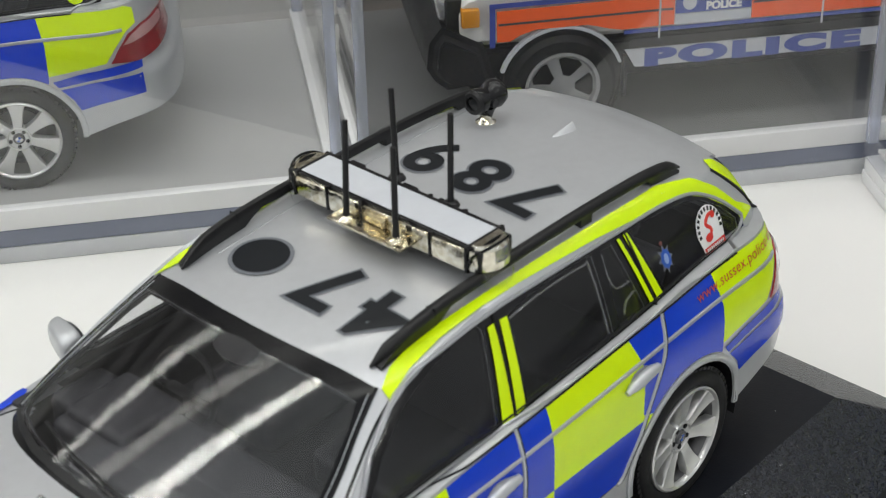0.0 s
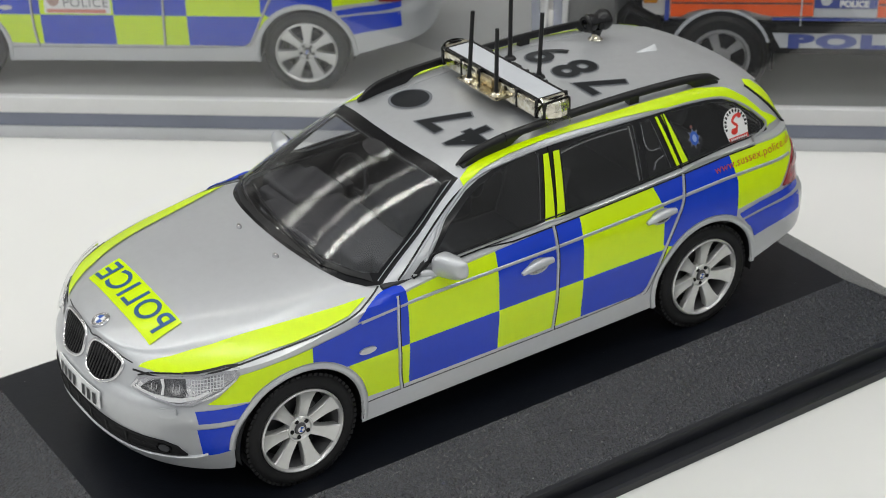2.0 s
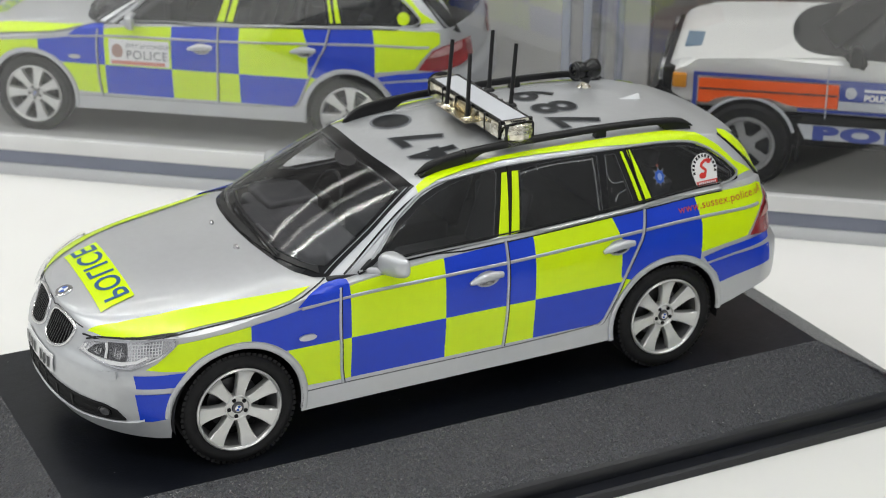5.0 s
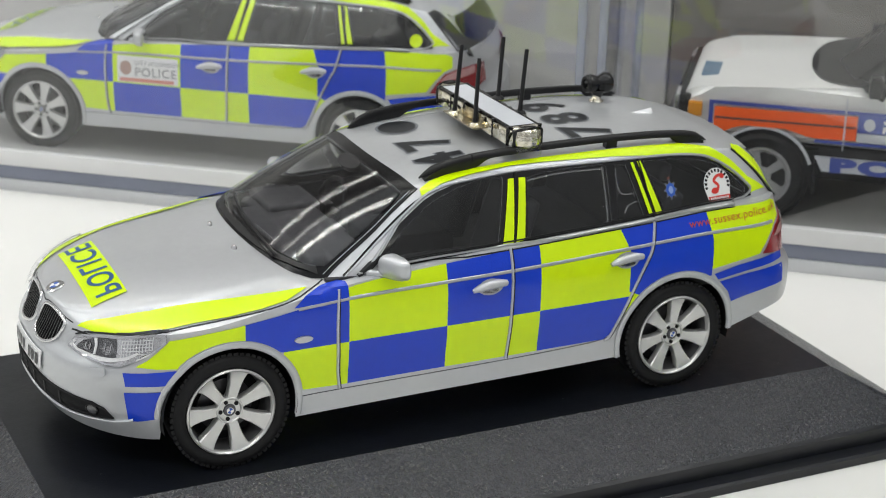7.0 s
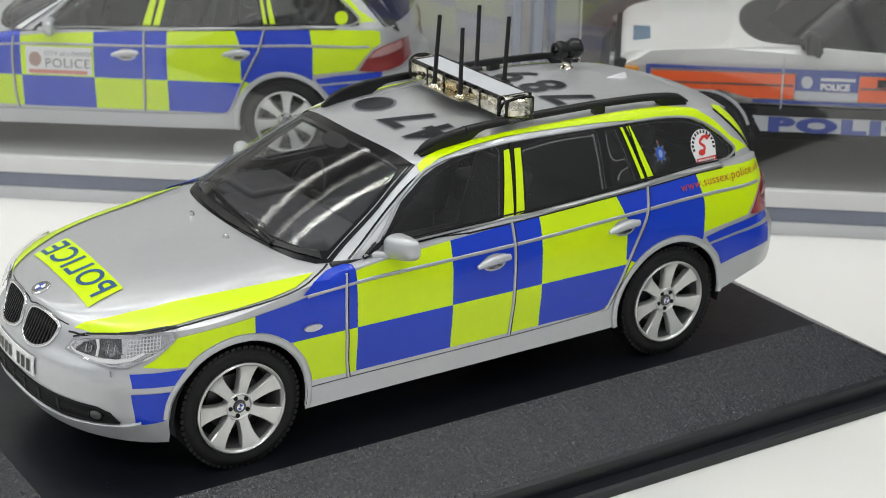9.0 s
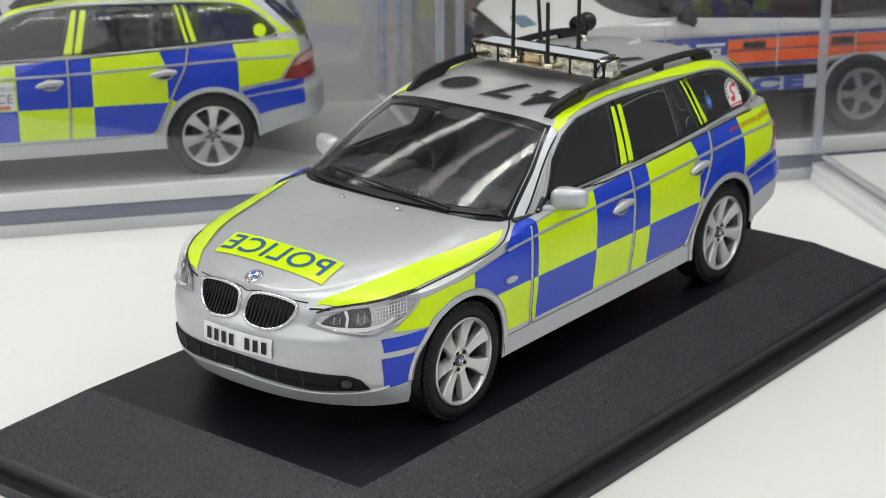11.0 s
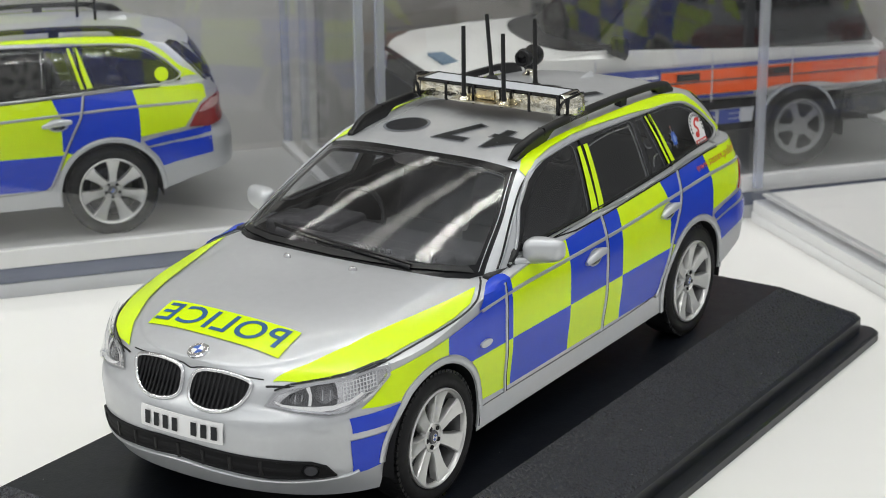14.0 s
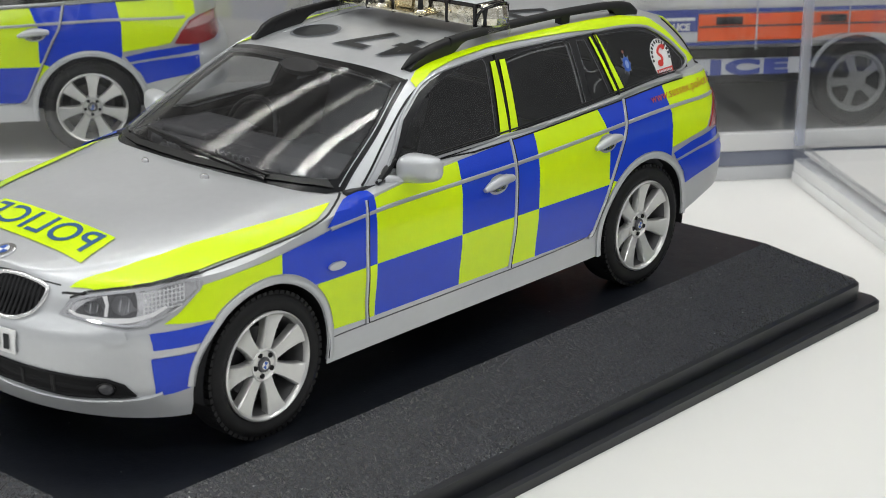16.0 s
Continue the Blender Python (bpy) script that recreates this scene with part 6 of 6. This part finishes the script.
def patrol_vehicle(place, turn):
    car = thing("patrol_vehicle_model", "white off-road police model with orange stripe in a clear case", "model car", place, turn)
    half, r = 0.90, 0.355
    axles = (-1.235, 1.275)
    body = extruded([(-1.89, 0.62), (-1.925, 0.74), (-1.925, 0.86), (-1.90, 0.95), (-1.85, 1.00), (-1.78, 1.03), (-1.66, 1.05), (-1.5, 1.065), (-1.1, 1.09), (-0.46, 1.125), (-0.34, 1.055), (2.02, 1.055), (2.11, 1.0), (2.12, 0.62)], half, 0.06)
    for v in body.verts:
        if v.co.x < -1.62:
            v.co.y *= 1 - 0.10 * ((-1.62 - v.co.x) / 0.30) ** 2
    part("body", body, WHITE_PAINT, car, smooth=True)
    part("lower_body", extruded([(-1.80, 0.34), (-1.80, 0.61), (2.02, 0.61), (2.02, 0.34)], 0.84, 0.03), DARK, car, smooth=True)
    # cabin
    bm = bmesh.new()
    rows = []
    for x0, x1, w, z, bow in ((-0.50, 2.06, 0.865, 1.045, 0.26), (0.10, 1.78, 0.725, 1.70, 0.14), (0.20, 1.70, 0.67, 1.78, 0.12), (0.34, 1.54, 0.45, 1.82, 0.08)):
        rows.append([bm.verts.new((x, y, z)) for x, y in ((x0 - bow, 0), (x0 - bow * 0.36, -w * 0.8), (x0 + 0.07, -w), (x1 - 0.07, -w), (x1, -w * 0.85), (x1 + 0.03, 0), (x1, w * 0.85), (x1 - 0.07, w), (x0 + 0.07, w), (x0 - bow * 0.36, w * 0.8))])
    roof = [[v.co.copy() for v in ring] for ring in rows[1:]]
    for k in range(10):
        bm.faces.new((rows[0][k], rows[0][(k + 1) % 10], rows[1][(k + 1) % 10], rows[1][k]))
    part("glasshouse", bm, BLACK_GLOSS, car, "black window band")
    bm = bmesh.new()
    rows = [[bm.verts.new(c) for c in ring] for ring in roof]
    for p, q in zip(rows, rows[1:]):
        for k in range(10):
            bm.faces.new((p[k], p[(k + 1) % 10], q[(k + 1) % 10], q[k]))
    bm.faces.new(rows[-1])
    part("roof", bm, WHITE_PAINT, car, smooth=True)

    def slant(x, z, s, lift=0.008):
        t = (z - 1.05) / 0.65
        return Vector((x, s * (0.865 + (0.725 - 0.865) * t + lift), z))
    for s in (-1, 1):
        bm = bmesh.new()
        bm.faces.new([bm.verts.new(v) for v in (slant(-0.36, 1.075, s, 0.004), slant(1.985, 1.075, s, 0.004), slant(1.71, 1.675, s, 0.004), slant(0.16, 1.675, s, 0.004))])
        part("window_surround", bm, BLACK_GLOSS, car)
        for a, b, c, d in ((-0.33, 0.42, 0.18, 0.415), (0.46, 1.18, 0.455, 1.14), (1.22, 1.95, 1.18, 1.69)):
            bm = bmesh.new()
            bm.faces.new([bm.verts.new(v) for v in (slant(a, 1.10, s), slant(b, 1.10, s), slant(d, 1.66, s), slant(c, 1.66, s))])
            part("side_window", bm, GLASS, car)
    bm = bmesh.new()
    bm.faces.new([bm.verts.new(v) for v in ((-0.56, -0.66, 1.13), (-0.70, 0, 1.13), (-0.56, 0.66, 1.13), (0.04, 0.55, 1.66), (-0.05, 0, 1.66), (0.04, -0.55, 1.66))])
    for v in bm.verts:
        v.co.x -= 0.015
    part("windscreen", bm, GLASS, car)
    rim = rounded([(-0.40, -0.86), (-0.62, -0.80), (-0.80, -0.66), (-0.90, -0.36), (-0.93, 0.0), (-0.90, 0.36), (-0.80, 0.66), (-0.62, 0.80), (-0.40, 0.86)], 3, closed=False)
    bm = bmesh.new()
    rows = [[bm.verts.new((x, y, 1.113 + 0.06 * (x + 0.93) + dz)) for x, y in rim] for dz in (-0.05, 0.0)]
    for k in range(len(rim) - 1):
        bm.faces.new((rows[0][k], rows[0][k + 1], rows[1][k + 1], rows[1][k]))
    bm.faces.new(rows[1])
    part("scuttle", bm, BLACK, car)
    for s in (-1, 1):
        part("pillar_foot", extruded([(-0.52, 1.15), (-0.44, 1.07), (-0.34, 1.02), (-0.30, 1.09), (-0.36, 1.22)], 0.03, 0.012), BLACK, car, smooth=True).location = Vector((0, s * 0.872, 0)) * S
    # bumpers, lamps, grille
    part("front_bumper", extruded([(-2.03, 0.44), (-2.08, 0.53), (-2.06, 0.70), (-1.98, 0.80), (-1.72, 0.66), (-1.64, 0.40), (-1.95, 0.37)], 0.915, 0.06), BLACK, car, smooth=True)
    part("rear_bumper", extruded([(1.70, 0.42), (1.74, 0.62), (2.14, 0.66), (2.25, 0.60), (2.25, 0.46), (2.08, 0.38)], 0.92, 0.04), BLACK, car, smooth=True)
    part("front_panel", box(-1.950, -1.82, -0.815, 0.815, 0.66, 0.955, 0.04), BLACK, car, "black panel round the headlamps", smooth=True)
    part("grille", box(-1.980, -1.86, -0.50, 0.50, 0.80, 0.94, 0.01), BLACK_GLOSS, car)
    for s in (-1, 1):
        part("headlamp", box(-1.985, -1.84, s * 0.64 - 0.14, s * 0.64 + 0.14, 0.80, 0.94, 0.03), LAMP_SILVER, car, smooth=True)
        part("indicator", box(-1.86, -1.745, s * 0.855 - 0.035, s * 0.855 + 0.035, 0.79, 0.91, 0.014), AMBER, car, "amber front indicator", smooth=True)
        part("tail_lamp", box(2.03, 2.135, s * 0.852 - 0.055, s * 0.852 + 0.055, 0.70, 0.95, 0.012), LAMP_RED, car, smooth=True)
        f = lambda name, pts, mat, k=0.0, label="": part(name, flat_panel(pts, s * (0.908 + k), -s * 0.006), mat, car, label)
        f("waist_line", [(-1.69, 0.915), (2.03, 0.915), (2.03, 0.945), (-1.69, 0.945)], DEEP_BLUE)
        f("waist_line", [(-1.69, 0.655), (-1.655, 0.655), (-1.655, 0.915), (-1.69, 0.915)], DEEP_BLUE)
        f("orange_panel", [(-1.645, 0.69), (-1.56, 0.69), (-1.50, 0.725), (-1.40, 0.755), (-1.07, 0.755), (-0.93, 0.715), (-0.85, 0.70), (-0.52, 0.705), (-0.52, 0.905), (-1.645, 0.895)], ORANGE, 0.003)
        f("waist_line", [(-0.84, 0.665), (0.84, 0.665), (0.84, 0.69), (-0.84, 0.69)], DEEP_BLUE)
        f("blue_panel", [(-0.515, 0.775), (-0.025, 0.775), (-0.025, 0.915), (-0.515, 0.915)], DEEP_BLUE, 0.003, "blue door panel with white lettering")
        f("pale_panel", [(-0.515, 0.70), (-0.025, 0.70), (-0.025, 0.77), (-0.515, 0.77)], PANEL, 0.003)
        f("orange_panel", [(-0.02, 0.70), (0.90, 0.70), (1.02, 0.725), (1.15, 0.735), (1.40, 0.735), (1.54, 0.72), (1.64, 0.70), (2.02, 0.70), (2.03, 0.905), (-0.02, 0.905)], ORANGE, 0.003)
        f("stripe_line", [(-1.635, 0.800), (-0.53, 0.805), (-0.53, 0.819), (-1.635, 0.814)], TRIM_DARK, 0.006)
        f("stripe_line", [(-0.01, 0.802), (2.015, 0.806), (2.015, 0.820), (-0.01, 0.816)], TRIM_DARK, 0.006)
        for x in (0.12, 0.96):
            f("door_handle", [(x, 0.825), (x + 0.21, 0.825), (x + 0.21, 0.885), (x, 0.885)], BLACK, 0.012)
        f("rubbing_strip", [(-0.80, 0.565), (0.86, 0.565), (0.86, 0.628), (-0.80, 0.628)], BLACK, 0.004)
        f("sill_panel", [(-0.76, 0.43), (0.84, 0.43), (0.86, 0.555), (-0.83, 0.555)], PANEL, -0.006, "pale sill panel with blue lettering")
        for x in (-0.62, 0.44, 1.19):
            f("shut_line", [(x, 0.62), (x + 0.012, 0.62), (x + 0.012, 1.05), (x, 1.05)], PANEL, 0.007)
        for x in axles:
            wide = 0.385 if x < 0 else 0.362
            bm = lathe([(wide, 0.0), (wide + 0.022, 0.0), (wide + 0.022, 0.035), (wide, 0.035)], 40, "y", (x, s * 0.893 - 0.0175, r), closed=True)
            bmesh.ops.delete(bm, geom=[v for v in bm.verts if v.co.z < r * 1.25 * (1 if max(w.co.z for w in bm.verts) > 0.1 else S)], context="VERTS")
            part("wheel_arch", bm, PANEL, car, smooth=True)
            part("arch_shade", lathe([(0.0, 0), (wide, 0), (wide, 0.01), (0.0, 0.01)], 40, "y", (x, s * 0.911 - 0.005, r)), DARK, car)
            hub = new("wheel")
            hub.parent = car
            hub.location = Vector((x, s * 0.84, r)) * S
            hub.rotation_euler = (0, 0, math.pi if s > 0 else 0)
            part("tyre", lathe([(0.235, -0.10), (0.255, -0.115), (0.32, -0.115), (0.347, -0.09), (0.355, -0.05), (0.355, 0.1), (0.235, 0.1)], 48, "y", closed=True), RUBBER, hub, smooth=True)
            part("rim", lathe([(0.242, -0.10), (0.242, -0.11), (0.22, -0.108), (0.205, -0.085), (0.09, -0.095), (0.06, -0.11), (0.0, -0.112), (0.0, 0.0), (0.242, 0.0)], 40, "y", closed=True), STEEL_RIM, hub, smooth=True)
            for k in range(5):
                a = 2 * math.pi * k / 5 + 0.3
                wedge = [(0.080, -15), (0.135, -21), (0.190, -24), (0.201, -14), (0.201, 14), (0.190, 24), (0.135, 21), (0.080, 15)]
                bm = bmesh.new()
                rows = [[bm.verts.new((q * math.sin(a + radians(g)), y, q * math.cos(a + radians(g)))) for q, g in wedge] for y in (-0.0985, -0.07)]
                bm.faces.new(rows[0])
                for m in range(8):
                    bm.faces.new((rows[0][m], rows[0][(m + 1) % 8], rows[1][(m + 1) % 8], rows[1][m]))
                part("rim_window", bm, DARK, hub)
    for x in (-1.55, 1.45):
        part("mud_flap", box(x + 0.72 if x < 0 else x + 0.26, x + 0.75 if x < 0 else x + 0.29, -0.88, -0.62, 0.22, 0.50, 0.01), BLACK, car)
    for s, text, x, z, size, mat in ((-1, "POLICE", -0.70, 0.438, 0.150, DEEP_BLUE), (-1, "POLICE", -0.32, 0.790, 0.070, WHITE)):
        font = bpy.data.curves.new("lettering", "FONT")
        font.body, font.size, font.offset, font.space_character = text, size, 0.011 if size > 0.1 else 0.004, 1.22 if size > 0.1 else 1.0
        ob = bpy.data.objects.new("lettering", font)
        scene.collection.objects.link(ob)
        me = bpy.data.meshes.new_from_object(ob.evaluated_get(bpy.context.evaluated_depsgraph_get()))
        bpy.data.objects.remove(ob)
        bm = bmesh.new()
        bm.from_mesh(me)
        bpy.data.meshes.remove(me)
        for v in bm.verts:
            v.co = (x + v.co.x * (2.45 if size > 0.1 else 1), -0.906 if size > 0.1 else -0.915, z + v.co.y)
        part("lettering", bm, mat, car)
    for k in range(6):
        y = -0.50 + 0.072 * k
        part("bonnet_bar", box(-1.80, -1.66, y, y + 0.045, 1.030, 1.0545, 0.0), BONNET_BLUE, car)
    part("sign_bar", flat_panel([(-0.32, 0.862), (-0.05, 0.862), (-0.05, 0.885), (-0.32, 0.885)], -0.915), WHITE, car)
    part("sign_emblem", flat_panel(disc(-0.425, 0.845, 0.045, 0.05, 14), -0.915), PANEL, car)
    for y in (-0.93, 0.93):
        part("door_mirror", box(-0.46, -0.36, y - 0.09, y + 0.09, 1.08, 1.24, 0.03), BLACK, car, smooth=True)
    return car


patrol = patrol_vehicle(at_row(5.25, 1.24, FLOOR), ROW_TURN)

# ---- lamps over the table ----
HOUSING = material("lamp_housing", (0.5, 0.5, 0.5), 0.5, 0.3, 0, 0.1, 50)


def led_strip(x, y, z, turn, glow, length=1.3, count=140):
    """A housing with a double row of small glowing diodes underneath; true metres."""
    c = thing("led_strip", "long white lamp strip with a double row of diodes, out of view", "lamp", (0, 0, 0), 0, "lamp strips")
    c.matrix_world = pose(x, y, z, 0, 0, turn)
    m = 1 / S
    part("housing", box(-length / 2 * m, length / 2 * m, -0.016 * m, 0.016 * m, 0.004 * m, 0.022 * m, 0.1), HOUSING, c)
    bm = bmesh.new()
    for k in range(count):
        a = (k + 0.5) / count * length - length / 2
        for b in (-0.006, 0.006):
            bm.faces.new([bm.verts.new(((a + p) * m, (b + q) * m, 0.003 * m)) for p, q in ((-0.0034, -0.0034), (-0.0034, 0.0034), (0.0034, 0.0034), (0.0034, -0.0034))])
    tagged(part("diode_row", bm, glow, c), kind="stuff")
    return c


LED = material("led_glow", (1.0, 1.0, 0.95), 0.5, emit=LED_POWER)
LED_SOFT = material("led_glow_soft", (1.0, 1.0, 0.95), 0.5, emit=LED_POWER * 0.45)
LED_DIM = material("led_glow_dim", (1.0, 1.0, 0.95), 0.5, emit=LED_POWER * 0.18)
# Strip at -0.30 is added fill light; the other three match windscreen streaks.
for c, turn, glow in ((-0.30, -38, LED), (0.066, -44, LED), (0.150, -40, LED_DIM), (0.270, -38, LED_SOFT)):
    led_strip(0.616 * c - 0.788 * 0.25, 0.788 * c + 0.616 * 0.25, 0.40, turn, glow)
